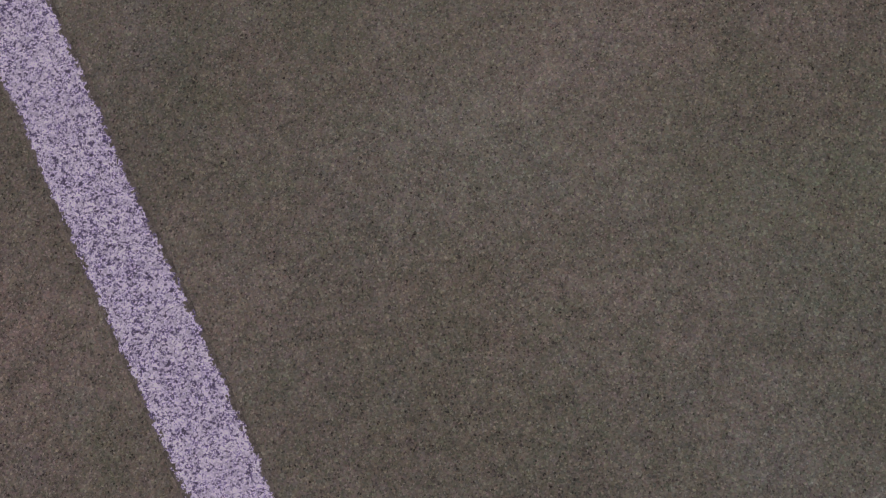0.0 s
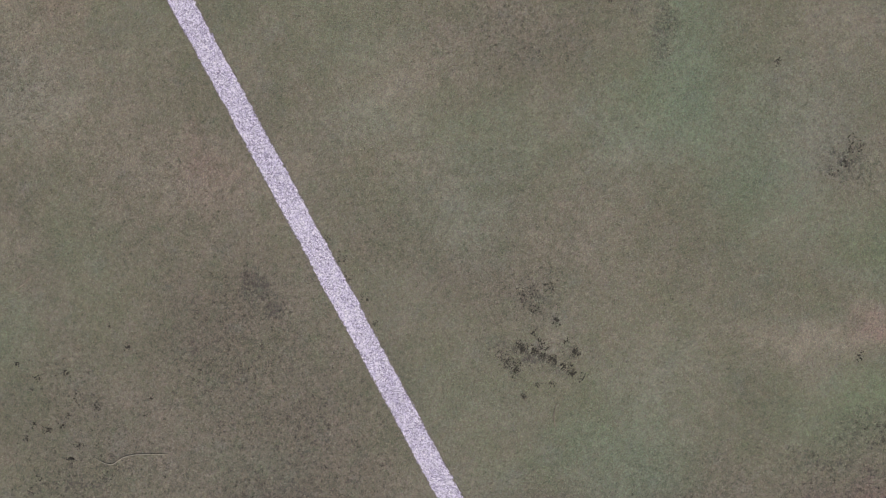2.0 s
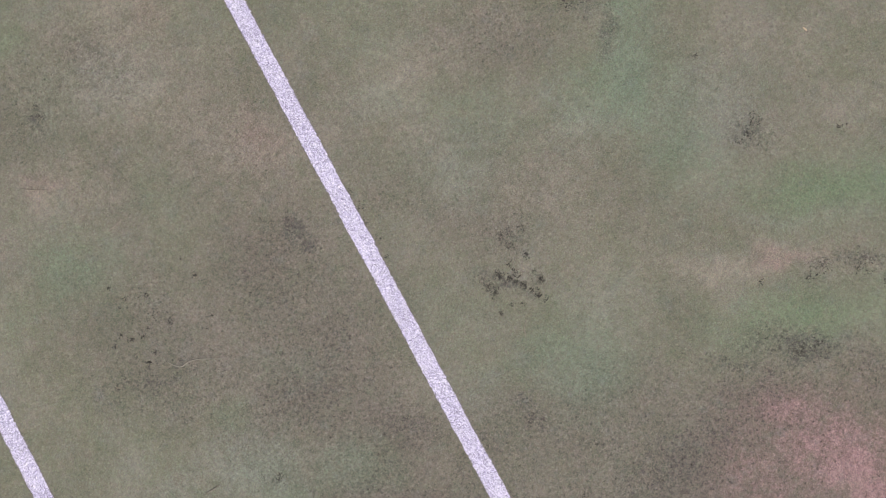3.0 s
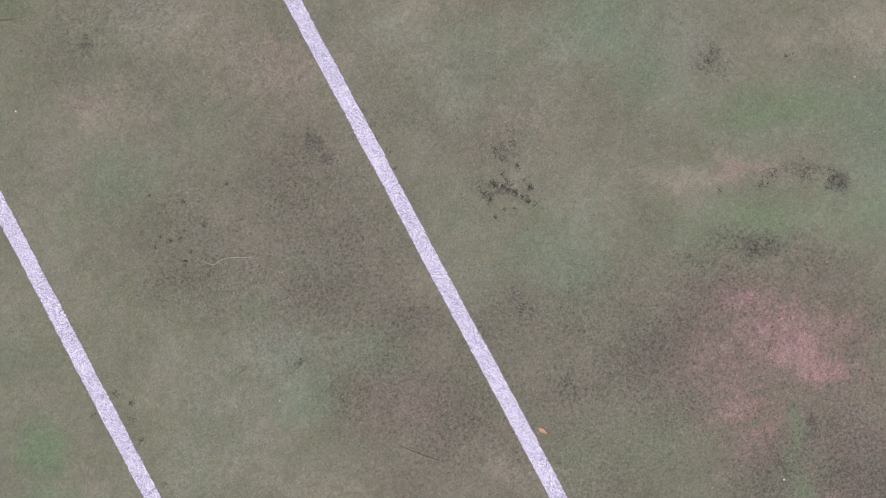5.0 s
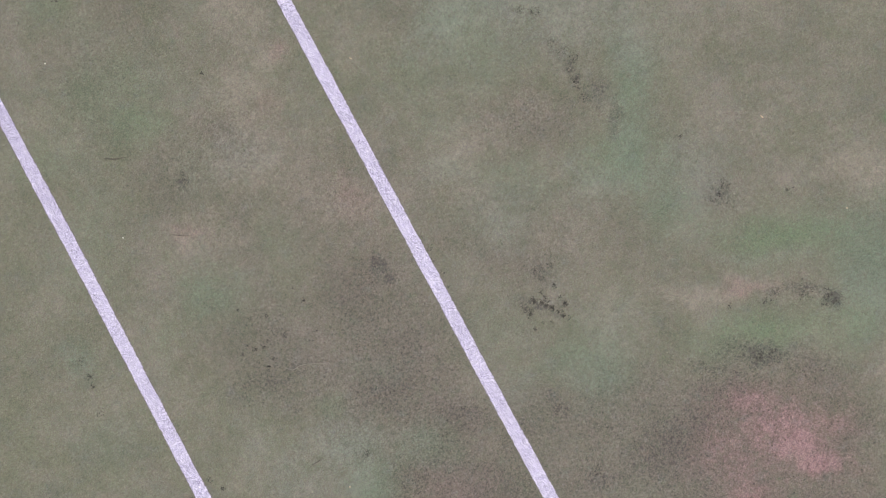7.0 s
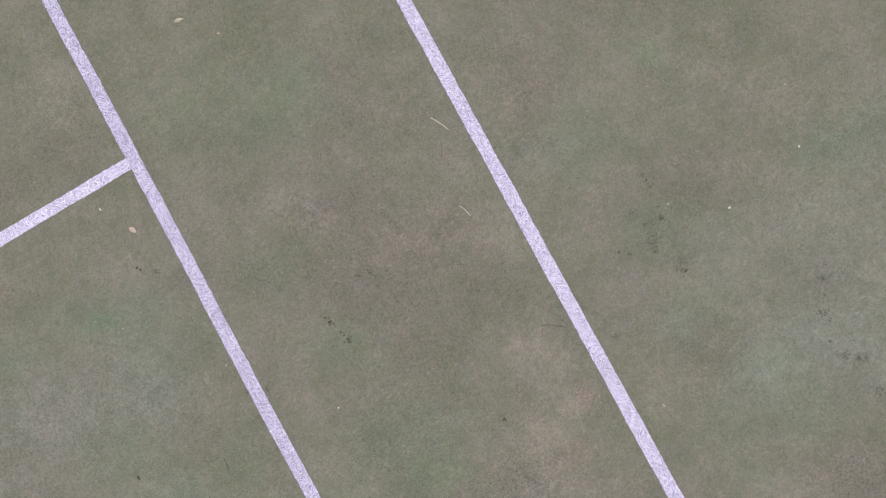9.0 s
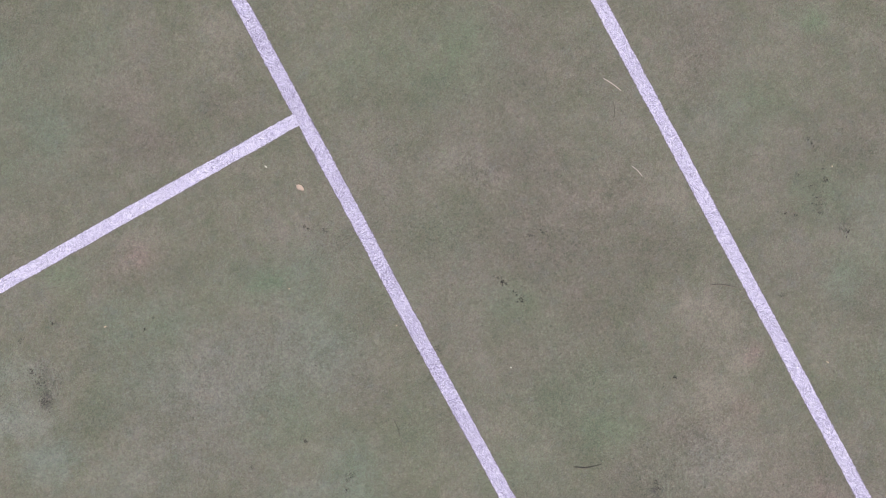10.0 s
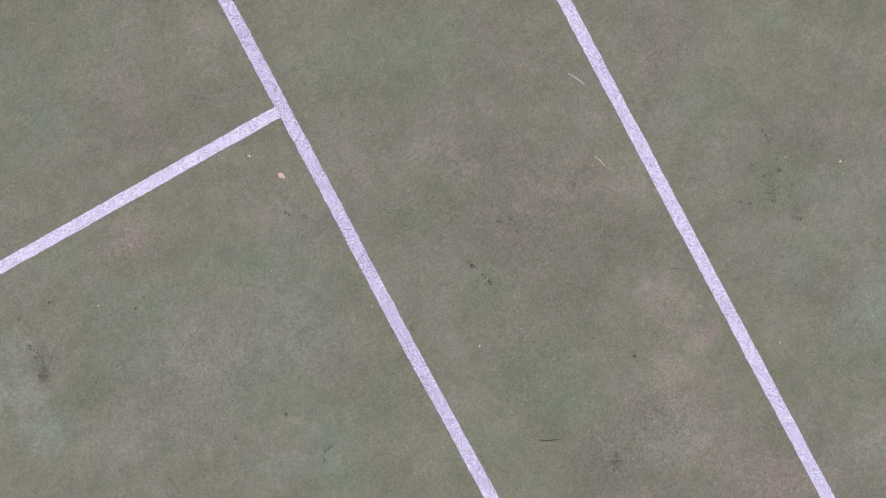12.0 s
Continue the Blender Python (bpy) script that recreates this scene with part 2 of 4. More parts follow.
# ---- the court's surface: one sheet to the horizon ----
def lattice(x, y, cell, seed):
    """Smooth random values, one a cell, for stains with uneven outlines."""
    rng = np.random.RandomState(seed)
    table = rng.rand(64, 64)
    u, v = x / cell, y / cell
    i, j = np.floor(u).astype(int), np.floor(v).astype(int)
    a, b = u - i, v - j
    a, b = a * a * (3 - 2 * a), b * b * (3 - 2 * b)
    i0, i1, j0, j1 = i % 64, (i + 1) % 64, j % 64, (j + 1) % 64
    return (table[i0, j0] * (1 - a) + table[i1, j0] * a) * (1 - b) + (table[i0, j1] * (1 - a) + table[i1, j1] * a) * b


def rough_noise(x, y, cell, seed):
    return sum(lattice(x, y, cell / 2 ** k, seed + k) * 0.5 ** k for k in range(4)) / 1.875 - 0.5


FAR = [6.5, 9, 14, 25, 60, 160, 420, 1100, 2600]
XS = np.concatenate([-np.array(FAR[::-1]), np.arange(-2.6, 4.401, 0.0125), np.array(FAR)])
YS = np.concatenate([-np.array(FAR[::-1]), np.arange(-6.0, 2.001, 0.0125), np.array(FAR)])
GX, GY = np.meshgrid(XS, YS, indexing="ij")
WX = GX + 0.16 * rough_noise(GX, GY, 0.22, 3) + 0.05 * rough_noise(GX, GY, 0.05, 13)
WY = GY + 0.16 * rough_noise(GX, GY, 0.22, 23) + 0.05 * rough_noise(GX, GY, 0.05, 33)
STAINS = {name: np.zeros_like(GX) for name in ("mauve", "tan", "green", "teal", "pale", "pink", "dark", "soot")}


def stains(name, rows):
    """Stains of one kind: place, half length and half width in metres, turn in degrees, strength."""
    for x, y, a, b, angle, amount in rows:
        c, s = math.cos(radians(angle)), math.sin(radians(angle))
        reach = 1.7 * max(a, b) + 0.15
        i0, i1 = np.searchsorted(XS, (x - reach, x + reach))
        j0, j1 = np.searchsorted(YS, (y - reach, y + reach))
        cut = (slice(i0, i1), slice(j0, j1))
        u, v = (WX[cut] - x) * c + (WY[cut] - y) * s, -(WX[cut] - x) * s + (WY[cut] - y) * c
        near = np.clip(1 - np.sqrt((u / (1.7 * a)) ** 2 + (v / (1.7 * b)) ** 2), 0, 1)
        old = STAINS[name][cut]
        if amount < 0:  # washed clean
            STAINS[name][cut] = np.clip(old + amount * near * near * (3 - 2 * near), 0, None)
            continue
        STAINS[name][cut] = np.maximum(old, amount * near * near * (3 - 2 * near)) + 0.25 * amount * near * (old > 0.02) * (1 - old).clip(0, 1)


stains("mauve", [
    (1.13, -2.54, 0.366, 0.293, -28, 0.585),
    (1.1, -2.91, 0.195, 0.415, -28, 0.65),
    (0.65, -3.07, 0.366, 0.195, -28, 0.52),
    (1.03, -3.35, 0.366, 0.293, -28, 0.78),
    (1.12, -3.65, 0.268, 0.195, -28, 0.91),
    (1.05, -3.94, 0.293, 0.244, -28, 1.0),
    (1.12, -4.12, 0.195, 0.22, -28, 0.91),
    (0.9, -4.22, 0.293, 0.146, -28, 0.65),
    (1.27, -4.25, 0.122, 0.122, -28, 0.78),
    (1.76, -3.13, 0.22, 0.171, -28, 0.325),
    (1.89, -3.97, 0.293, 0.146, -28, 0.5),
    (1.55, -4.13, 0.195, 0.146, -28, 0.7),
    (2.14, -3.3, 0.22, 0.171, -28, 0.2),
    (2.31, -4.39, 0.366, 0.268, -28, 0.85),
    (2.25, -4.17, 0.244, 0.146, -28, 0.9),
    (2.43, -4.89, 0.22, 0.171, -28, 0.9),
])
stains("mauve", [
    (2.46, -5.12, 0.195, 0.171, -28, 0.9),
    (2.09, -4.76, 0.195, 0.22, -28, 0.7),
    (0.74, -2.41, 0.146, 0.122, -28, 0.39),
    (1.96, -4.24, 0.244, 0.171, -28, 0.85),
    (2.63, -4.26, 0.293, 0.098, -28, 0.5),
    (1.33, -3.87, 0.146, 0.195, -28, 0.65),
    (1.97, -4.48, 0.195, 0.146, -28, 0.5),
    (1.88, -3.78, 0.146, 0.098, -28, 0.2),
    (2.63, -4.56, 0.122, 0.171, -28, 0.6),
    (1.54, -4.36, 0.341, 0.268, -28, 0.45),
    (1.21, -4.46, 0.195, 0.146, -28, 0.5),
    (2.23, -4.24, 0.146, 0.146, -28, 0.4),
    (2.58, -4.75, 0.146, 0.146, -28, 0.4),
    (1.21, -3.17, 0.146, 0.195, -28, 0.35),
    (1.22, -2.86, 0.158, 0.118, -28, 0.5),
    (1.74, -3.15, 0.205, 0.102, -28, 0.45),
])
stains("mauve", [
    (1.58, -2.94, 0.236, 0.142, -28, 0.3),
    (1.21, -2.66, 0.118, 0.095, -28, 0.4),
    (2.0, -3.08, 0.158, 0.095, -28, 0.25),
    (0.89, -2.95, 0.175, 0.117, -28, 0.35),
    (1.12, -2.94, 0.117, 0.146, -28, 0.35),
    (1.72, -3.03, 0.175, 0.102, -28, 0.3),
    (1.58, -4.55, 0.293, 0.244, -28, 0.4),
    (1.68, -3.93, 0.322, 0.19, -28, 0.45),
    (0.51, -2.16, 0.229, 0.178, -28, 0.25),
    (0.68, -2.57, 0.229, 0.204, -28, 0.35),
    (1.0, -0.27, 0.217, 0.145, -28, 0.35),
    (0.89, -0.91, 0.362, 0.193, -28, 0.4),
    (0.66, -1.01, 0.265, 0.145, -28, 0.4),
    (1.07, -1.25, 0.193, 0.145, -28, 0.4),
    (0.89, -2.15, 0.217, 0.169, -28, 0.5),
    (0.64, -2.1, 0.217, 0.145, -28, 0.5),
])
stains("mauve", [
    (1.83, -1.86, 0.145, 0.109, -28, 0.45),
    (2.06, -2.64, 0.217, 0.145, -28, 0.6),
    (2.23, -2.76, 0.121, 0.096, -28, 0.4),
    (-0.08, -1.48, 0.096, 0.072, -28, 0.4),
    (2.1, -1.22, 0.193, 0.145, -28, 0.35),
    (1.66, -1.63, 0.145, 0.096, -28, 0.3),
    (2.36, -1.9, 0.096, 0.096, -28, 0.25),
    (1.04, -2.28, 0.193, 0.145, -28, 0.4),
    (0.64, -0.41, 0.193, 0.145, -28, 0.25),
    (1.01, -1.72, 0.145, 0.145, -28, 0.25),
    (-0.58, 0.48, 0.147, 0.196, -28, 0.4),
    (-0.63, 0.22, 0.172, 0.098, -28, 0.5),
    (-0.9, -0.83, 0.295, 0.196, -28, 0.45),
    (-0.48, -0.87, 0.221, 0.147, -28, 0.35),
    (-0.33, -1.09, 0.147, 0.123, -28, 0.4),
    (-1.06, -1.02, 0.221, 0.123, -28, 0.35),
])
stains("mauve", [
    (0.69, -0.56, 0.221, 0.123, -28, 0.45),
    (0.72, -0.29, 0.196, 0.123, -28, 0.35),
    (0.64, -0.97, 0.319, 0.172, -28, 0.4),
    (0.87, -0.85, 0.221, 0.147, -28, 0.4),
    (0.69, -1.28, 0.221, 0.147, -28, 0.4),
    (0.81, -2.05, 0.221, 0.098, -28, 0.5),
    (0.56, -2.11, 0.196, 0.098, -28, 0.5),
    (0.45, -1.37, 0.172, 0.123, -28, 0.35),
    (1.69, -0.51, 0.147, 0.123, -28, 0.4),
    (-0.22, 0.24, 0.123, 0.098, -28, 0.4),
    (0.95, -0.07, 0.123, 0.098, -28, 0.4),
    (-1.0, -0.2, 0.147, 0.098, -28, 0.4),
    (0.98, -1.18, 0.196, 0.196, -28, 0.35),
    (-0.01, -1.02, 0.147, 0.147, -28, 0.2),
])
stains("tan", [
    (2.4, -3.68, 0.183, 0.037, -28, 1.0),
    (2.61, -3.75, 0.146, 0.029, -28, 0.9),
    (2.76, -3.88, 0.122, 0.029, -28, 0.7),
    (3.24, -3.51, 0.22, 0.098, -28, 0.7),
    (3.43, -3.62, 0.073, 0.073, -28, 0.9),
    (3.01, -4.38, 0.098, 0.195, -28, 0.9),
    (3.19, -3.7, 0.146, 0.061, -28, 0.5),
    (0.56, -4.09, 0.22, 0.11, -28, 0.7),
    (0.76, -2.11, 0.195, 0.098, -28, 0.5),
    (0.51, -2.33, 0.146, 0.085, -28, 0.6),
    (1.18, -2.49, 0.11, 0.085, -28, 0.6),
    (1.24, -4.31, 0.122, 0.098, -28, 0.5),
    (1.6, -2.7, 0.146, 0.122, -28, 0.4),
    (1.98, -3.19, 0.171, 0.098, -28, 0.4),
    (3.08, -4.2, 0.073, 0.061, -28, 0.5),
    (0.95, -2.01, 0.228, 0.152, -28, 0.45),
])
stains("tan", [
    (1.01, -2.3, 0.228, 0.19, -28, 0.4),
    (1.15, -2.58, 0.209, 0.171, -28, 0.45),
    (0.59, -2.4, 0.247, 0.076, -28, 0.35),
    (2.03, -3.16, 0.171, 0.133, -28, 0.3),
    (2.85, -3.07, 0.228, 0.095, -28, 0.3),
    (1.85, -2.63, 0.133, 0.133, -28, 0.2),
    (1.31, -2.61, 0.069, 0.069, -28, 0.3),
    (0.98, -1.93, 0.153, 0.127, -28, 0.8),
    (3.26, -3.53, 0.153, 0.089, -28, 0.6),
    (1.2, -2.52, 0.102, 0.115, -28, 0.4),
    (0.16, -1.76, 0.127, 0.153, -28, 0.35),
    (0.52, -0.59, 0.145, 0.084, -28, 0.38),
    (1.2, -1.0, 0.217, 0.121, -28, 0.45),
    (1.11, -1.55, 0.084, 0.068, -28, 0.68),
    (1.21, -1.8, 0.116, 0.092, -28, 0.75),
    (1.0, -1.93, 0.145, 0.096, -28, 0.52),
])
stains("tan", [
    (2.28, -1.32, 0.157, 0.109, -28, 0.45),
    (2.58, -1.11, 0.145, 0.096, -28, 0.3),
    (2.87, -1.67, 0.121, 0.145, -28, 0.38),
    (2.75, -2.08, 0.096, 0.096, -28, 0.45),
    (1.76, -2.62, 0.145, 0.145, -28, 0.45),
    (1.02, -2.4, 0.145, 0.096, -28, 0.38),
    (1.59, -0.54, 0.096, 0.087, -28, 0.38),
    (1.45, -2.65, 0.121, 0.072, -28, 0.3),
    (2.09, -2.58, 0.121, 0.072, -28, 0.3),
    (1.06, -0.8, 0.145, 0.087, -28, 0.3),
    (-0.88, -0.17, 0.135, 0.103, -28, 0.75),
    (-0.57, 0.5, 0.098, 0.123, -28, 0.38),
    (-0.18, 0.46, 0.147, 0.123, -28, 0.45),
    (0.52, -0.48, 0.123, 0.069, -28, 0.38),
    (0.88, -0.89, 0.196, 0.098, -28, 0.38),
    (1.32, -1.03, 0.123, 0.098, -28, 0.38),
])
stains("tan", [
    (1.14, -1.58, 0.135, 0.11, -28, 0.6),
    (1.24, -1.82, 0.088, 0.069, -28, 0.75),
    (1.08, -2.0, 0.137, 0.113, -28, 0.6),
    (-1.72, -0.25, 0.069, 0.088, -28, 0.45),
    (1.7, -0.49, 0.123, 0.098, -28, 0.3),
    (-1.33, 0.03, 0.172, 0.059, -28, 0.3),
    (1.06, -1.82, 0.172, 0.147, -28, 0.38),
    (-0.32, -0.04, 0.123, 0.074, -28, 0.22),
])
stains("green", [
    (2.84, -3.64, 0.39, 0.11, -28, 0.95),
    (2.5, -3.19, 0.11, 0.268, -28, 0.6),
    (2.58, -3.96, 0.268, 0.098, -28, 0.9),
    (2.39, -3.9, 0.146, 0.098, -28, 0.7),
    (0.71, -3.32, 0.073, 0.049, -28, 0.6),
    (0.44, -2.62, 0.146, 0.146, -28, 0.5),
    (-0.29, -3.41, 0.098, 0.122, -28, 1.2),
    (-0.36, -3.63, 0.146, 0.107, -28, 0.9),
    (-0.24, -3.79, 0.134, 0.098, -28, 0.9),
    (1.05, -3.72, 0.122, 0.098, -28, 0.4),
    (1.8, -3.62, 0.146, 0.122, -28, 0.4),
    (1.5, -3.41, 0.171, 0.146, -28, 0.3),
    (2.27, -4.73, 0.032, 0.122, -28, 1.1),
    (2.2, -4.96, 0.032, 0.146, -28, 0.9),
    (2.16, -5.16, 0.054, 0.063, -28, 0.9),
    (2.24, -5.17, 0.073, 0.034, -28, 0.6),
])
stains("green", [
    (2.67, -4.69, 0.122, 0.146, -28, 0.35),
    (1.75, -4.48, 0.22, 0.122, -28, 0.4),
    (1.52, -4.44, 0.146, 0.146, -28, 0.35),
    (2.9, -4.08, 0.171, 0.122, -28, 0.6),
    (0.0, -3.83, 0.146, 0.122, -28, 0.3),
    (0.09, -2.15, 0.146, 0.195, -28, 0.35),
    (0.82, -2.59, 0.122, 0.146, -28, 0.3),
    (1.77, -4.84, 0.146, 0.098, -28, 0.4),
    (0.65, -2.11, 0.133, 0.114, -28, 0.35),
    (0.42, -2.68, 0.152, 0.114, -28, 0.3),
    (0.21, -2.7, 0.076, 0.152, -28, 0.35),
    (1.73, -2.43, 0.133, 0.114, -28, 0.3),
    (2.56, -3.04, 0.057, 0.133, -28, 0.5),
    (2.78, -3.58, 0.152, 0.076, -28, 0.6),
    (1.59, -3.65, 0.152, 0.095, -28, 0.35),
    (1.87, -2.8, 0.15, 0.069, -28, 0.45),
])
stains("green", [
    (1.68, -2.65, 0.092, 0.046, -28, 0.3),
    (1.97, -2.96, 0.086, 0.069, -28, 0.3),
    (0.52, -1.8, 0.153, 0.102, -28, 0.7),
    (3.49, -3.37, 0.056, 0.031, -28, 1.5),
    (2.44, -2.97, 0.089, 0.204, -28, 0.5),
    (-0.02, -2.28, 0.127, 0.127, -28, 0.3),
    (0.6, -0.07, 0.313, 0.193, -28, 0.5),
    (0.4, -1.12, 0.145, 0.121, -28, 0.5),
    (0.6, -1.61, 0.169, 0.145, -28, 0.5),
    (-0.57, -1.59, 0.121, 0.109, -28, 0.8),
    (-0.45, -0.52, 0.096, 0.072, -28, 0.9),
    (-0.66, -1.09, 0.145, 0.193, -28, 0.5),
    (1.74, -0.82, 0.193, 0.121, -28, 0.5),
    (1.88, -1.37, 0.121, 0.145, -28, 0.5),
    (2.03, -2.21, 0.217, 0.193, -28, 0.5),
    (1.84, -1.7, 0.193, 0.121, -28, 0.4),
])
stains("green", [
    (2.55, -2.69, 0.096, 0.193, -28, 0.6),
    (2.31, -2.93, 0.145, 0.145, -28, 0.6),
    (0.07, -1.75, 0.193, 0.121, -28, 0.5),
    (0.49, -1.33, 0.145, 0.145, -28, 0.3),
    (2.41, -2.14, 0.145, 0.145, -28, 0.3),
    (1.73, -2.23, 0.145, 0.145, -28, 0.3),
    (-1.05, 0.86, 0.123, 0.147, -28, 0.8),
    (-0.66, 0.66, 0.147, 0.147, -28, 0.4),
    (-1.53, 0.06, 0.098, 0.069, -28, 0.7),
    (-1.21, -0.09, 0.098, 0.088, -28, 0.7),
    (-1.26, 0.4, 0.123, 0.123, -28, 0.45),
    (0.75, -0.02, 0.147, 0.123, -28, 0.6),
    (0.41, -1.61, 0.196, 0.147, -28, 0.5),
    (0.3, -0.71, 0.147, 0.123, -28, 0.4),
    (2.15, -0.64, 0.069, 0.064, -28, 0.8),
    (1.68, -0.9, 0.147, 0.147, -28, 0.35),
])
stains("green", [
    (1.83, -1.33, 0.088, 0.113, -28, 0.5),
    (-0.71, -1.08, 0.196, 0.147, -28, 0.4),
    (-0.22, -1.4, 0.172, 0.147, -28, 0.35),
    (0.28, 0.14, 0.172, 0.147, -28, 0.35),
    (-1.34, -0.65, 0.098, 0.123, -28, 0.4),
    (-0.59, -0.45, 0.123, 0.123, -28, 0.3),
    (-0.02, -0.78, 0.123, 0.098, -28, 0.3),
    (-1.01, 0.63, 0.27, 0.319, -28, 0.4),
    (-0.35, -0.72, 0.172, 0.172, -28, 0.3),
])
stains("teal", [
    (3.12, -3.93, 0.195, 0.244, -28, 1.0),
    (1.85, -3.78, 0.146, 0.146, -28, 0.8),
    (0.71, -3.72, 0.134, 0.117, -28, 0.9),
    (0.96, -3.7, 0.098, 0.098, -28, 0.5),
    (-0.23, -2.62, 0.098, 0.098, -28, 0.6),
    (2.67, -5.04, 0.073, 0.146, -28, 0.5),
    (1.73, -3.64, 0.11, 0.098, -28, 0.5),
    (2.41, -3.06, 0.098, 0.146, -28, 0.4),
    (0.75, -3.56, 0.146, 0.073, -28, 0.4),
    (-0.27, -3.02, 0.122, 0.146, -28, 0.3),
    (3.28, -3.78, 0.122, 0.146, -28, 0.6),
    (3.01, -4.13, 0.122, 0.098, -28, 0.5),
    (2.49, -2.91, 0.076, 0.171, -28, 0.5),
    (1.86, -3.71, 0.133, 0.095, -28, 0.4),
    (0.96, -3.3, 0.133, 0.076, -28, 0.3),
    (1.75, -2.96, 0.152, 0.114, -28, 0.25),
])
stains("teal", [
    (2.43, -2.93, 0.087, 0.204, -28, 0.8),
    (2.46, -3.3, 0.153, 0.102, -28, 0.5),
    (0.48, -2.67, 0.102, 0.102, -28, 0.5),
    (2.66, -1.34, 0.133, 0.109, -28, 0.8),
    (2.84, -1.35, 0.096, 0.133, -28, 0.6),
    (1.98, -2.02, 0.145, 0.096, -28, 0.7),
    (2.57, -2.64, 0.072, 0.193, -28, 0.5),
    (-0.39, -0.87, 0.169, 0.145, -28, 0.5),
    (2.22, -3.01, 0.121, 0.096, -28, 0.4),
    (2.19, -2.02, 0.121, 0.121, -28, 0.4),
    (2.03, -1.53, 0.121, 0.121, -28, 0.3),
    (-0.98, 0.47, 0.098, 0.162, -28, 0.6),
    (-1.05, 0.85, 0.098, 0.098, -28, 0.5),
    (-0.9, -0.46, 0.172, 0.123, -28, 0.6),
    (-0.38, -0.57, 0.221, 0.147, -28, 0.5),
    (-0.53, -1.4, 0.113, 0.162, -28, 0.8),
])
stains("teal", [
    (-1.6, -0.78, 0.137, 0.088, -28, 0.9),
    (-1.12, -0.38, 0.123, 0.098, -28, 0.5),
    (-1.66, -0.34, 0.083, 0.083, -28, 0.5),
    (1.74, -1.73, 0.088, 0.093, -28, 0.6),
    (-0.8, -1.41, 0.147, 0.074, -28, 0.5),
    (-1.55, 0.07, 0.074, 0.049, -28, 0.6),
    (-1.1, -0.64, 0.172, 0.147, -28, 0.4),
])
stains("pale", [
    (0.67, -3.52, 0.183, 0.134, -28, 0.6),
    (0.4, -3.54, 0.171, 0.146, -28, 0.35),
    (0.2, -3.72, 0.11, 0.146, -28, 0.45),
    (2.63, -3.18, 0.195, 0.146, -28, 0.5),
    (1.63, -2.64, 0.122, 0.073, -28, 0.4),
    (2.21, -3.01, 0.146, 0.122, -28, 0.3),
    (1.81, -2.93, 0.195, 0.146, -28, 0.3),
    (2.65, -3.64, 0.22, 0.039, -28, 0.4),
    (0.41, -3.74, 0.122, 0.098, -28, 0.3),
    (1.48, -3.7, 0.122, 0.098, -28, 0.25),
    (1.99, -3.62, 0.146, 0.098, -28, 0.3),
    (0.32, -3.33, 0.146, 0.122, -28, 0.25),
    (-0.46, -0.94, 0.217, 0.193, -28, 0.4),
    (0.88, -2.17, 0.145, 0.096, -28, 0.4),
    (2.63, -1.78, 0.217, 0.145, -28, 0.3),
    (1.89, -2.08, 0.145, 0.121, -28, 0.3),
])
stains("pale", [
    (1.56, -0.8, 0.145, 0.096, -28, 0.25),
    (2.44, -1.75, 0.482, 0.386, -28, 0.3),
    (2.97, -1.49, 0.289, 0.217, -28, 0.25),
    (1.89, -2.18, 0.217, 0.145, -28, 0.25),
    (2.61, -2.14, 0.241, 0.217, -28, 0.3),
    (2.41, -2.19, 0.482, 0.265, -28, 0.45),
    (2.66, -2.48, 0.145, 0.217, -28, 0.5),
    (2.17, -2.01, 0.289, 0.193, -28, 0.3),
    (2.83, -1.97, 0.217, 0.217, -28, 0.3),
    (-1.71, -0.53, 0.196, 0.069, -28, 1.0),
    (-1.61, -0.76, 0.147, 0.093, -28, 0.9),
    (-1.59, -0.41, 0.147, 0.088, -28, 0.5),
    (-0.87, -0.82, 0.319, 0.196, -28, 0.5),
    (-0.46, -0.88, 0.245, 0.172, -28, 0.42),
    (-0.69, -1.45, 0.172, 0.074, -28, 0.35),
    (-1.32, -1.05, 0.221, 0.098, -28, 0.35),
])
stains("pale", [
    (-1.84, -0.57, 0.123, 0.074, -28, 0.6),
    (0.53, -0.49, 0.123, 0.074, -28, 0.2),
    (-0.68, -0.87, 0.344, 0.196, -28, 0.35),
    (-1.11, -1.02, 0.295, 0.147, -28, 0.3),
])
stains("pink", [
    (2.44, -4.46, 0.127, 0.088, -28, 1.25),
    (2.49, -4.6, 0.093, 0.059, -28, 1.2),
    (2.41, -4.37, 0.232, 0.146, -28, 0.75),
    (2.36, -4.23, 0.171, 0.098, -28, 0.7),
    (2.13, -4.54, 0.102, 0.083, -28, 0.85),
    (2.59, -4.43, 0.146, 0.11, -28, 0.6),
    (2.11, -4.32, 0.122, 0.171, -28, 0.42),
    (2.25, -5.04, 0.034, 0.041, -28, 1.0),
    (2.16, -4.67, 0.122, 0.122, -28, 0.5),
    (0.98, -3.96, 0.171, 0.122, -28, 0.2),
    (2.14, -4.41, 0.146, 0.11, -28, 0.5),
    (0.49, -2.33, 0.098, 0.034, -28, 0.35),
    (2.61, -3.76, 0.146, 0.024, -28, 0.5),
    (2.48, -4.84, 0.122, 0.098, -28, 0.4),
    (2.61, -4.66, 0.098, 0.098, -28, 0.4),
    (2.4, -4.44, 0.366, 0.268, -28, 0.42),
])
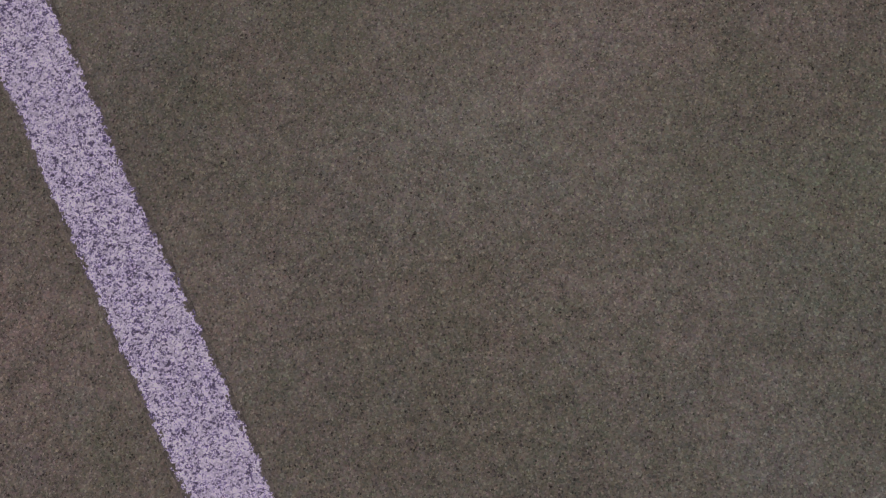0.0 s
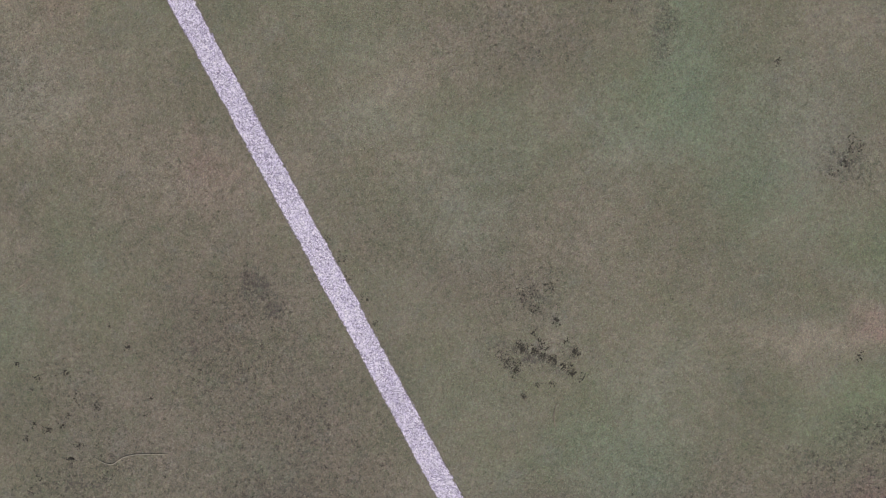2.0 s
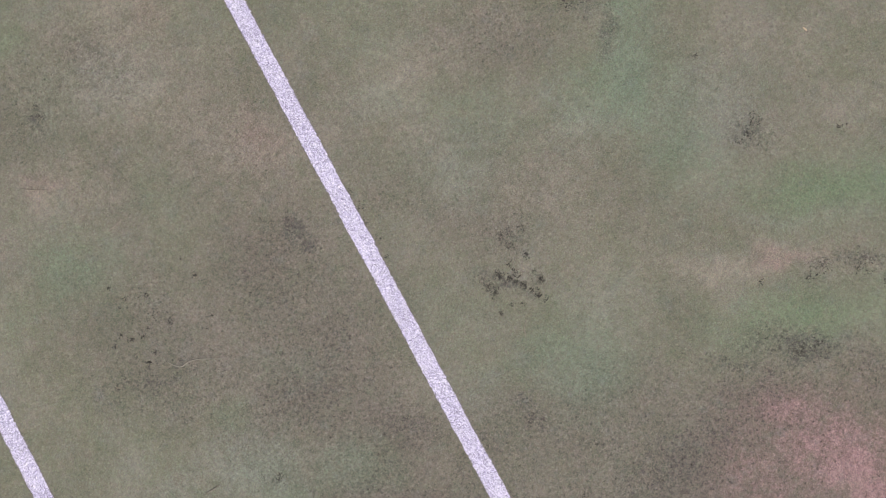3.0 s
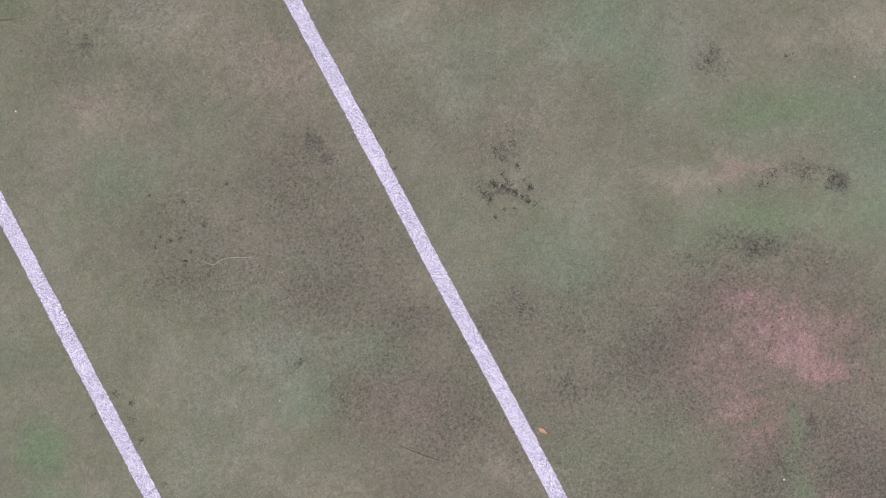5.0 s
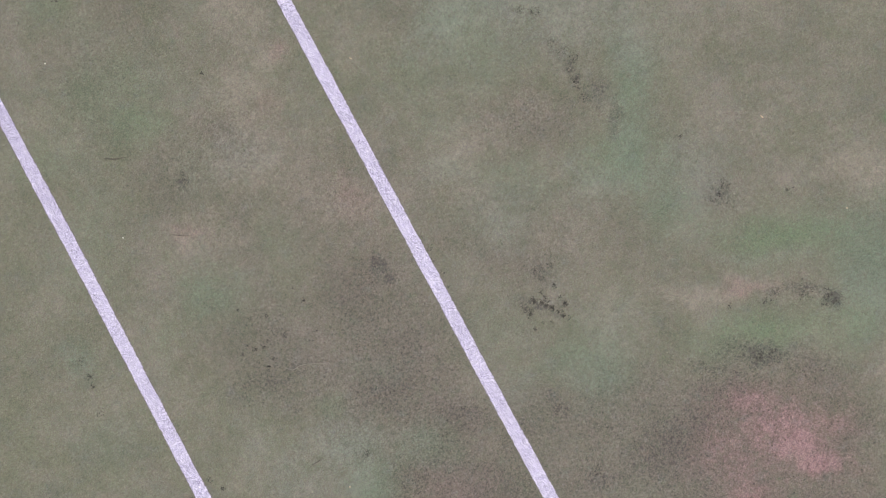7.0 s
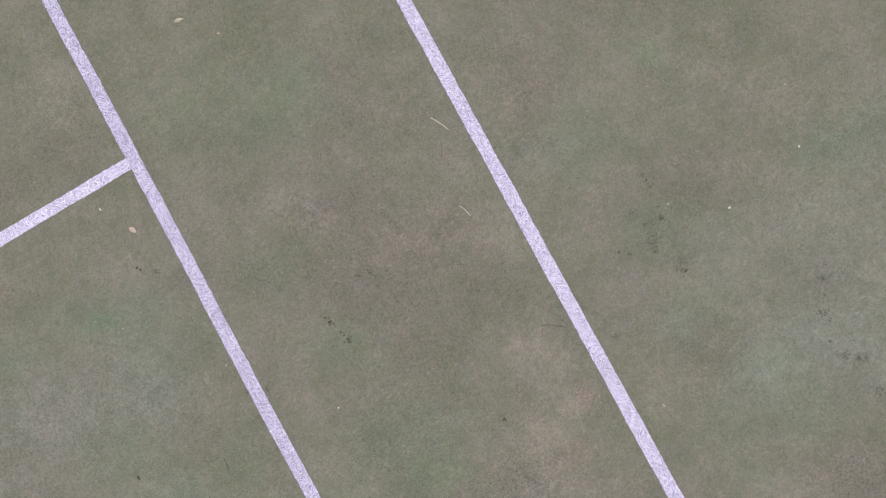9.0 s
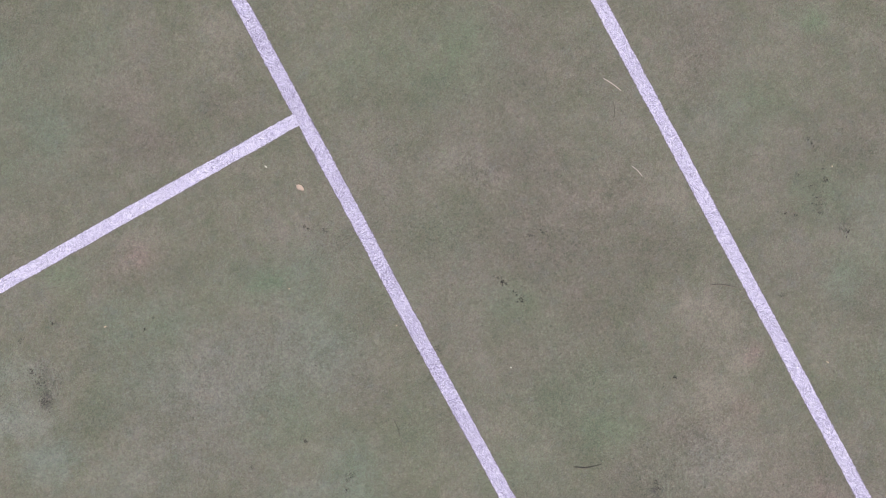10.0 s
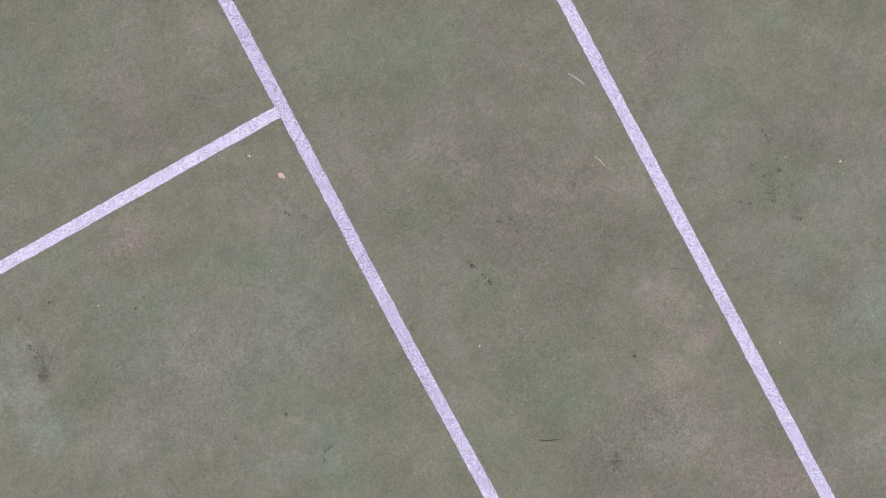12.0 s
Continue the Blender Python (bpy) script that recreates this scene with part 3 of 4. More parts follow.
stains("pink", [
    (2.39, -5.01, 0.122, 0.122, -28, 0.3),
    (3.46, -3.69, 0.071, 0.097, -28, 0.7),
    (1.21, -2.55, 0.076, 0.087, -28, 0.3),
    (-0.88, -0.17, 0.088, 0.064, -28, 0.35),
    (1.25, -1.81, 0.054, 0.039, -28, 0.35),
    (1.1, -2.02, 0.074, 0.059, -28, 0.25),
])
stains("dark", [
    (2.51, -4.04, 0.213, 0.061, -28, 0.95),
    (2.27, -3.97, 0.122, 0.055, -28, 0.6),
    (1.92, -4.21, 0.183, 0.137, -28, 0.7),
    (2.07, -4.21, 0.137, 0.107, -28, 0.6),
    (1.75, -4.23, 0.152, 0.085, -28, 0.5),
    (2.48, -4.84, 0.198, 0.107, -28, 0.8),
    (2.47, -5.08, 0.213, 0.168, -28, 0.95),
    (2.52, -5.25, 0.122, 0.137, -28, 1.1),
    (2.36, -4.96, 0.122, 0.122, -28, 0.85),
    (2.09, -4.86, 0.122, 0.137, -28, 0.75),
    (2.21, -4.78, 0.091, 0.085, -28, 0.7),
    (2.3, -4.77, 0.021, 0.122, -28, 0.8),
    (2.15, -4.88, 0.037, 0.152, -28, 0.6),
    (2.26, -4.96, 0.027, 0.152, -28, 0.6),
    (1.61, -4.16, 0.085, 0.055, -28, 0.8),
    (1.61, -3.83, 0.073, 0.043, -28, 0.6),
])
stains("dark", [
    (1.22, -3.65, 0.137, 0.079, -28, 0.65),
    (0.94, -3.41, 0.152, 0.11, -28, 0.6),
    (0.74, -3.59, 0.043, 0.03, -28, 0.8),
    (0.53, -3.14, 0.183, 0.11, -28, 0.65),
    (0.36, -3.1, 0.122, 0.079, -28, 0.5),
    (2.69, -3.33, 0.079, 0.067, -28, 0.8),
    (2.87, -3.96, 0.049, 0.049, -28, 1.1),
    (2.79, -3.88, 0.122, 0.021, -28, 0.7),
    (1.84, -3.24, 0.073, 0.079, -28, 0.6),
    (1.75, -3.39, 0.104, 0.043, -28, 0.6),
    (1.02, -3.79, 0.183, 0.122, -28, 0.5),
    (1.22, -4.03, 0.183, 0.122, -28, 0.45),
    (1.01, -3.06, 0.183, 0.183, -28, 0.4),
    (1.13, -3.27, 0.183, 0.122, -28, 0.4),
    (2.01, -4.45, 0.122, 0.122, -28, 0.5),
    (2.74, -4.51, 0.122, 0.122, -28, 0.5),
])
stains("dark", [
    (1.74, -3.98, 0.213, 0.122, -28, 0.4),
    (0.86, -3.84, 0.122, 0.122, -28, 0.45),
    (2.33, -4.16, 0.305, 0.152, -28, 0.5),
    (2.27, -4.53, 0.366, 0.183, -28, 0.35),
    (2.7, -4.24, 0.244, 0.091, -28, 0.45),
    (1.4, -3.91, 0.122, 0.244, -28, 0.35),
    (1.09, -4.07, 0.244, 0.244, -28, 0.4),
    (0.64, -2.92, 0.152, 0.152, -28, 0.4),
    (1.93, -4.41, 0.274, 0.213, -28, 0.35),
    (1.49, -4.34, 0.274, 0.244, -28, 0.25),
    (1.06, -3.51, 0.335, 0.244, -28, 0.3),
    (0.71, -3.18, 0.274, 0.152, -28, 0.3),
    (2.56, -4.64, 0.152, 0.183, -28, 0.35),
    (2.24, -4.19, 0.183, 0.122, -28, 0.35),
    (1.61, -4.24, 0.457, 0.335, -28, 0.25),
    (1.6, -4.5, 0.396, 0.305, -28, 0.3),
])
stains("dark", [
    (1.35, -2.92, 0.039, 0.079, -28, 0.45),
    (1.82, -3.23, 0.118, 0.089, -28, 0.3),
    (1.17, -2.94, 0.118, 0.079, -28, 0.35),
    (1.62, -3.04, 0.158, 0.089, -28, 0.25),
    (1.19, -2.85, 0.033, 0.033, -28, 0.5),
    (1.19, -2.91, 0.028, 0.038, -28, 0.5),
    (1.19, -2.98, 0.038, 0.038, -28, 0.55),
    (1.15, -3.12, 0.19, 0.213, -28, 0.3),
    (0.85, -3.35, 0.285, 0.19, -28, 0.3),
    (1.21, -3.32, 0.142, 0.213, -28, 0.3),
    (1.68, -3.93, 0.403, 0.237, -28, 0.35),
    (2.02, -3.97, 0.213, 0.142, -28, 0.3),
    (2.4, -2.69, 0.045, 0.064, -28, 0.8),
    (2.43, -2.79, 0.035, 0.064, -28, 0.8),
    (0.57, -2.15, 0.083, 0.07, -28, 0.3),
    (0.49, -2.15, 0.127, 0.115, -28, 0.15),
])
stains("dark", [
    (2.69, -3.33, 0.076, 0.064, -28, 0.4),
    (0.63, -0.96, 0.271, 0.151, -28, 0.15),
    (0.32, -0.74, 0.151, 0.09, -28, 0.2),
    (0.65, -2.09, 0.211, 0.121, -28, 0.22),
    (0.59, -2.13, 0.03, 0.027, -28, 0.9),
    (2.07, -2.62, 0.211, 0.139, -28, 0.35),
    (2.35, -2.4, 0.042, 0.054, -28, 0.5),
    (2.36, -2.51, 0.027, 0.078, -28, 0.75),
    (2.35, -2.59, 0.027, 0.03, -28, 0.9),
    (2.35, -2.66, 0.027, 0.048, -28, 0.7),
    (2.35, -1.86, 0.042, 0.078, -28, 0.4),
    (3.0, -1.75, 0.066, 0.042, -28, 0.4),
    (0.81, -1.98, 0.151, 0.121, -28, 0.3),
    (2.32, -2.2, 0.072, 0.024, -28, 0.5),
    (0.73, -1.1, 0.181, 0.121, -28, 0.2),
    (1.84, -1.4, 0.06, 0.09, -28, 0.35),
])
stains("dark", [
    (1.86, -1.53, 0.06, 0.027, -28, 0.6),
    (0.6, -1.61, 0.241, 0.211, -28, 0.25),
    (0.25, -0.98, 0.181, 0.181, -28, 0.2),
    (-1.5, -0.42, 0.031, 0.043, -28, 0.9),
    (-1.52, -0.52, 0.031, 0.043, -28, 0.8),
    (-1.47, -0.48, 0.025, 0.043, -28, 0.6),
    (-1.38, -0.66, 0.08, 0.11, -28, 0.3),
    (0.58, -2.11, 0.184, 0.092, -28, 0.22),
    (0.7, -0.59, 0.215, 0.08, -28, 0.3),
    (0.62, -0.9, 0.337, 0.153, -28, 0.15),
    (-1.0, 0.89, 0.092, 0.092, -28, 0.3),
    (0.3, -0.29, 0.123, 0.092, -28, 0.25),
    (-0.14, -0.53, 0.123, 0.11, -28, 0.3),
    (-0.03, -0.81, 0.061, 0.11, -28, 0.3),
    (0.8, -2.05, 0.215, 0.092, -28, 0.3),
    (0.29, -0.73, 0.184, 0.153, -28, 0.25),
])
stains("dark", [
    (0.41, -1.61, 0.245, 0.184, -28, 0.25),
])
stains("soot", [
    (1.19, -2.88, 0.032, 0.029, -28, 0.8),
    (1.19, -2.96, 0.029, 0.024, -28, 0.8),
    (2.35, -4.74, 0.017, 0.044, -28, 0.9),
    (2.2, -5.07, 0.022, 0.063, -28, 0.8),
    (2.86, -3.97, 0.029, 0.029, -28, 0.7),
    (1.71, -3.34, 0.012, 0.012, 0, 0.5),
    (1.73, -3.36, 0.012, 0.012, 0, 0.5),
    (1.74, -3.38, 0.012, 0.012, 0, 0.5),
    (1.76, -3.4, 0.012, 0.012, 0, 0.5),
    (1.78, -3.42, 0.012, 0.012, 0, 0.5),
    (1.79, -3.45, 0.012, 0.012, 0, 0.5),
    (1.81, -3.48, 0.012, 0.012, 0, 0.5),
    (1.68, -3.37, 0.025, 0.025, 0, 0.27),
    (1.68, -3.41, 0.013, 0.013, 0, 0.27),
    (1.83, -3.33, 0.012, 0.012, 0, 0.5),
    (1.79, -3.29, 0.012, 0.012, 0, 0.48),
])
stains("soot", [
    (1.8, -3.24, 0.027, 0.027, 0, 0.16),
    (1.84, -3.43, 0.013, 0.013, 0, 0.5),
    (1.67, -3.47, 0.012, 0.012, 0, 0.32),
    (1.75, -3.38, 0.013, 0.013, 0, 0.27),
    (0.63, -2.84, 0.012, 0.012, 0, 0.41),
    (0.66, -2.96, 0.012, 0.012, 0, 0.36),
    (0.52, -2.96, 0.012, 0.012, 0, 0.45),
    (0.56, -2.97, 0.012, 0.012, 0, 0.41),
    (1.41, -2.98, 0.013, 0.013, 0, 0.45),
    (2.64, -3.02, 0.012, 0.012, 0, 0.45),
    (2.67, -3.33, 0.012, 0.012, 0, 0.36),
    (0.09, -3.95, 0.022, 0.022, 0, 0.23),
    (-0.21, -2.71, 0.017, 0.017, 0, 0.32),
    (2.87, -3.95, 0.024, 0.024, 0, 0.25),
    (2.84, -3.97, 0.02, 0.02, 0, 0.23),
    (2.79, -3.88, 0.039, 0.039, 0, 0.16),
])
stains("soot", [
    (2.68, -3.83, 0.034, 0.034, 0, 0.16),
    (2.55, -4.07, 0.034, 0.034, 0, 0.14),
    (2.48, -4.04, 0.034, 0.034, 0, 0.14),
    (2.39, -2.49, 0.024, 0.024, 0, 0.2),
    (2.35, -2.58, 0.017, 0.017, 0, 0.41),
    (1.89, -1.3, 0.017, 0.017, 0, 0.29),
    (0.59, -2.13, 0.017, 0.017, 0, 0.27),
    (0.42, -1.02, 0.015, 0.015, 0, 0.41),
    (0.46, -1.12, 0.015, 0.015, 0, 0.41),
    (0.68, -0.91, 0.012, 0.012, 0, 0.36),
    (-1.52, -0.45, 0.027, 0.027, 0, 0.18),
    (-1.53, -0.54, 0.025, 0.025, 0, 0.23),
])


def sheet(name, xs, ys, material):
    nx, ny = len(xs), len(ys)
    gx, gy = np.meshgrid(xs, ys, indexing="ij")
    verts = np.stack([gx.ravel(), gy.ravel(), np.zeros(nx * ny)], 1)
    i, j = np.meshgrid(np.arange(nx - 1), np.arange(ny - 1), indexing="ij")
    k = (i * ny + j).ravel()
    faces = np.stack([k, k + ny, k + ny + 1, k + 1], 1)
    mesh = bpy.data.meshes.new(name)
    mesh.vertices.add(len(verts))
    mesh.vertices.foreach_set("co", verts.ravel())
    mesh.loops.add(4 * len(faces))
    mesh.loops.foreach_set("vertex_index", faces.ravel())
    mesh.polygons.add(len(faces))
    mesh.polygons.foreach_set("loop_start", np.arange(0, 4 * len(faces), 4))
    mesh.polygons.foreach_set("loop_total", np.full(len(faces), 4))
    mesh.update(calc_edges=True)
    mesh.materials.append(material)
    return new(name, mesh)


ground = sheet("ground", XS, YS, COURT)
for stain_name, values in STAINS.items():
    layer = ground.data.attributes.new(stain_name, "FLOAT", "POINT")
    layer.data.foreach_set("value", values.ravel().astype(np.float32))
tagged(ground, "worn green-brown acrylic court surface with stains and algae", "court surface", kind="structure")


def painted_line(x0, y0, x1, y1, width, label, seed, material, bow=0.0, lift=0.0):
    """A flat line of paint a millimetre proud. Across it: how far inside the paint's edge, for grains that are painted or not."""
    rng = np.random.RandomState(seed)
    length = math.hypot(x1 - x0, y1 - y0)
    dx, dy = (x1 - x0) / length, (y1 - y0) / length
    rim = 0.004
    stops = np.append(np.arange(0.0, length, 0.01), length)
    walk_l = walk_r = 0.0
    verts, faces, inside = [], [], []
    for k, s in enumerate(stops):
        walk_l, walk_r = 0.9 * walk_l + rng.normal(0, 0.00035), 0.9 * walk_r + rng.normal(0, 0.00035)
        left, right = -width / 2 + walk_l, width / 2 + walk_r
        middle = (left + right) / 2
        for off, z, deep in ((left - rim, 0.0002, -rim), (left, 0.001, 0.0), (middle, 0.001, (right - left) / 2), (right, 0.001, 0.0), (right + rim, 0.0002, -rim)):
            off -= bow * math.exp(-(((y0 + dy * s) + 1.2) / 0.7) ** 2)
            verts.append((x0 + dx * s - dy * off, y0 + dy * s + dx * off, z + lift))
            inside.append(deep)
        if k:
            a, b = 5 * k - 5, 5 * k
            faces += [(a + q + 1, b + q + 1, b + q, a + q) for q in range(4)]
    mesh = bpy.data.meshes.new("court_line")
    mesh.from_pydata(verts, [], faces)
    mesh.materials.append(material)
    mesh.update()
    mesh.attributes.new("inside", "FLOAT", "POINT").data.foreach_set("value", np.array(inside, np.float32))
    return tagged(new("court_line", mesh), label, "court line", "court lines", "structure")


GAP, BASE, NET = 1.372, -5.485, 6.40
painted_line(0.0, BASE, 0.0, NET, 0.0600, "white painted singles sideline, speckled and worn", 1, LINE_WALKED, bow=-0.006)
painted_line(GAP, BASE, GAP, NET, 0.0605, "white painted doubles sideline, speckled and worn", 2, LINE)
painted_line(-8.2, -0.184, -0.0285, 0.020, 0.056, "white painted service line, slightly duller, meeting the sideline", 3, LINE_THIN, lift=0.0006)


# ---- small things that lie on the court ----
def part(name, bm, material, parent, label=""):
    mesh = bpy.data.meshes.new(name)
    bm.to_mesh(mesh)
    bm.free()
    mesh.materials.append(material)
    for face in mesh.polygons:
        face.use_smooth = True
    ob = new(name, mesh)
    ob.parent = parent
    return tagged(ob, label)


def crumb(rng, verts, faces, x, y, size):
    """One crumb of moss: a low, ragged dome."""
    n, start = 6, len(verts)
    turn, squash = rng.uniform(0, 6.28), rng.uniform(0.35, 1.0)
    for r, z in ((1.0, -0.02), (0.75, 0.3)):
        for k in range(n):
            a = 6.2832 * k / n
            q = size * r * rng.uniform(0.55, 1.35)
            u, v = q * math.cos(a), q * math.sin(a) * squash
            verts.append((x + u * math.cos(turn) - v * math.sin(turn), y + u * math.sin(turn) + v * math.cos(turn), size * z * rng.uniform(0.7, 1.2)))
    verts.append((x, y, size * 0.36))
    for k in range(n):
        m = (k + 1) % n
        faces.append((start + k, start + m, start + n + m, start + n + k))
        faces.append((start + n + k, start + n + m, start + 2 * n))


MOSS_SEED = [100]


def moss(rows):
    """Patches of moss: place, spread in metres, how thickly the crumbs lie."""
    for x, y, spread, thick in rows:
        MOSS_SEED[0] += 1
        rng = np.random.RandomState(MOSS_SEED[0])
        verts, faces = [], []
        for _ in range(int(4 + 2.8 * thick * (spread / 0.0040) ** 2)):
            lx, ly = rng.normal(0, spread * 0.55), rng.normal(0, spread * 0.55)
            crumb(rng, verts, faces, lx, ly, 0.0017 * rng.lognormal(0, 0.35))
            for _ in range(rng.randint(1, 5)):
                crumb(rng, verts, faces, lx + rng.normal(0, 0.003), ly + rng.normal(0, 0.003), 0.0009 * rng.lognormal(0, 0.4))
        mesh = bpy.data.meshes.new("moss_patch")
        mesh.from_pydata(verts, [], faces)
        mesh.materials.append(MOSS)
        mesh.update()
        ob = new("moss_patch", mesh)
        ob.location = (x, y, 0)
        tagged(ob, "blackish-green moss crumbs scattered on the court surface", "moss", "moss patches", "stuff")


moss([
    (1.714, -3.34, 0.009, 1.18),
    (1.728, -3.358, 0.011, 1.18),
    (1.743, -3.377, 0.011, 1.18),
    (1.762, -3.398, 0.011, 1.18),
    (1.78, -3.42, 0.009, 1.18),
    (1.794, -3.449, 0.009, 1.18),
    (1.805, -3.477, 0.009, 1.18),
    (1.681, -3.374, 0.025, 0.59),
    (1.676, -3.406, 0.013, 0.59),
    (1.832, -3.332, 0.011, 1.53),
    (1.794, -3.286, 0.009, 1.06),
    (1.797, -3.238, 0.027, 0.35),
    (1.855, -3.248, 0.015, 0.35),
    (1.766, -3.335, 0.009, 0.71),
    (1.77, -3.359, 0.008, 0.82),
    (1.839, -3.43, 0.013, 1.18),
    (1.835, -3.394, 0.011, 0.47),
    (1.668, -3.469, 0.011, 0.71),
    (1.711, -3.461, 0.008, 0.59),
    (1.744, -3.478, 0.009, 0.47),
    (1.821, -3.498, 0.015, 0.35),
    (1.664, -3.345, 0.011, 0.47),
    (1.72, -3.356, 0.013, 0.5),
    (1.751, -3.383, 0.013, 0.6),
])
moss([
    (1.773, -3.421, 0.013, 0.5),
    (1.806, -3.46, 0.015, 0.4),
    (1.68, -3.384, 0.023, 0.3),
    (1.773, -3.382, 0.013, 0.35),
    (0.633, -2.845, 0.009, 0.9),
    (0.627, -2.918, 0.015, 0.4),
    (0.661, -2.965, 0.011, 0.8),
    (0.518, -2.957, 0.011, 1.0),
    (0.558, -2.966, 0.009, 0.9),
    (0.494, -2.927, 0.008, 0.7),
    (0.46, -2.946, 0.008, 0.8),
    (0.569, -3.035, 0.009, 0.7),
    (0.531, -3.058, 0.008, 0.6),
    (0.56, -2.824, 0.008, 0.5),
    (0.532, -2.843, 0.006, 0.6),
    (0.81, -2.864, 0.008, 0.6),
    (0.953, -3.01, 0.006, 0.8),
    (0.799, -3.016, 0.006, 0.7),
    (0.767, -3.047, 0.006, 0.7),
    (0.581, -2.95, 0.006, 0.7),
    (0.398, -3.078, 0.009, 0.5),
    (0.431, -3.059, 0.008, 0.5),
    (0.591, -3.138, 0.017, 0.3),
    (0.531, -2.766, 0.006, 0.5),
])
moss([
    (0.813, -2.865, 0.006, 0.7),
    (0.797, -2.793, 0.004, 1.0),
    (1.407, -2.979, 0.013, 1.0),
    (1.409, -2.867, 0.011, 0.4),
    (1.423, -2.929, 0.015, 0.4),
    (1.419, -3.05, 0.011, 0.4),
    (1.415, -3.119, 0.009, 0.3),
    (1.218, -3.627, 0.013, 0.5),
    (2.64, -3.019, 0.008, 1.0),
    (2.668, -3.326, 0.011, 0.8),
    (2.712, -3.294, 0.027, 0.25),
    (2.628, -3.334, 0.015, 0.3),
    (2.95, -3.456, 0.015, 0.3),
    (0.058, -3.379, 0.015, 0.4),
    (-0.057, -3.414, 0.015, 0.4),
    (0.067, -3.494, 0.015, 0.4),
    (0.063, -3.582, 0.015, 0.5),
    (0.091, -3.438, 0.012, 0.5),
    (0.085, -3.948, 0.022, 0.5),
    (0.052, -4.02, 0.015, 0.5),
    (0.068, -3.769, 0.012, 0.4),
    (-0.588, -3.301, 0.007, 1.0),
    (-0.559, -3.217, 0.02, 0.25),
    (-0.207, -2.712, 0.017, 0.7),
])
moss([
    (-0.213, -2.756, 0.015, 0.5),
    (-0.236, -2.87, 0.02, 0.25),
    (-0.206, -2.634, 0.017, 0.3),
    (2.874, -3.951, 0.024, 0.55),
    (2.845, -3.969, 0.02, 0.5),
    (2.882, -3.912, 0.015, 0.5),
    (2.794, -3.881, 0.039, 0.35),
    (2.683, -3.833, 0.034, 0.35),
    (2.618, -3.842, 0.02, 0.4),
    (2.473, -3.778, 0.012, 0.5),
    (2.881, -3.988, 0.02, 0.3),
    (2.549, -4.067, 0.034, 0.3),
    (2.48, -4.044, 0.034, 0.3),
    (2.425, -3.993, 0.029, 0.25),
    (1.614, -4.145, 0.024, 0.35),
    (1.596, -3.82, 0.02, 0.35),
    (0.746, -3.601, 0.01, 0.8),
    (0.814, -3.802, 0.01, 0.5),
    (1.574, -3.835, 0.01, 0.6),
    (2.289, -1.982, 0.034, 0.25),
    (2.257, -2.093, 0.007, 0.8),
    (2.287, -2.177, 0.014, 0.5),
    (2.333, -2.21, 0.022, 0.4),
    (2.349, -2.229, 0.014, 0.6),
])
moss([
    (2.337, -2.371, 0.022, 0.35),
    (2.37, -2.428, 0.029, 0.3),
    (2.392, -2.487, 0.024, 0.45),
    (2.35, -2.578, 0.017, 0.9),
    (2.345, -2.611, 0.012, 0.6),
    (2.346, -2.665, 0.022, 0.35),
    (2.356, -2.52, 0.022, 0.4),
    (2.785, -2.22, 0.007, 1.0),
    (2.353, -1.843, 0.024, 0.3),
    (3.012, -1.753, 0.022, 0.3),
    (1.904, -1.103, 0.014, 0.33),
    (1.905, -1.131, 0.012, 0.39),
    (1.91, -1.156, 0.012, 0.39),
    (1.788, -1.222, 0.007, 0.65),
    (1.889, -1.3, 0.017, 0.65),
    (1.898, -1.248, 0.007, 0.52),
    (1.81, -1.371, 0.031, 0.2),
    (1.797, -1.41, 0.01, 0.59),
    (1.66, -1.344, 0.022, 0.2),
    (1.694, -1.376, 0.01, 0.33),
    (1.865, -1.543, 0.017, 0.52),
    (1.846, -1.519, 0.012, 0.33),
    (1.809, -1.289, 0.01, 0.33),
    (-0.648, -1.217, 0.007, 0.65),
])
moss([
    (-0.56, -1.429, 0.01, 0.33),
    (-0.591, -1.483, 0.007, 0.39),
    (0.89, -1.737, 0.005, 0.65),
    (0.595, -2.131, 0.017, 0.59),
    (0.601, -2.093, 0.014, 0.26),
    (0.421, -1.018, 0.015, 0.9),
    (0.457, -1.119, 0.015, 0.9),
    (0.41, -0.99, 0.01, 0.6),
    (0.449, -1.081, 0.01, 0.4),
    (0.684, -0.907, 0.012, 0.8),
    (0.627, -0.893, 0.015, 0.3),
    (-0.215, -0.4, 0.007, 0.9),
    (-0.206, -0.414, 0.007, 0.9),
    (-0.148, -0.456, 0.015, 0.4),
    (-1.345, -0.257, 0.007, 1.0),
    (-1.52, -0.454, 0.027, 0.4),
    (-1.528, -0.54, 0.025, 0.5),
    (-1.518, -0.4, 0.017, 0.4),
    (-1.499, -0.26, 0.01, 0.6),
    (-0.65, -1.21, 0.007, 1.0),
    (-0.901, -1.202, 0.007, 0.8),
    (-1.019, -0.467, 0.007, 0.5),
    (0.041, -1.143, 0.02, 0.3),
    (-0.04, -1.221, 0.02, 0.3),
])
moss([
    (-0.033, -0.902, 0.01, 0.6),
    (-0.029, -0.993, 0.01, 0.5),
    (-0.041, -1.109, 0.01, 0.6),
    (-0.019, -1.401, 0.012, 0.3),
    (0.887, -1.742, 0.005, 1.3),
    (1.475, -1.65, 0.01, 0.4),
    (-0.572, -1.445, 0.01, 0.6),
    (-0.539, -1.435, 0.015, 0.5),
    (-0.539, -1.255, 0.007, 0.5),
    (-1.671, -0.358, 0.01, 0.5),
    (-0.964, -0.441, 0.007, 0.5),
])


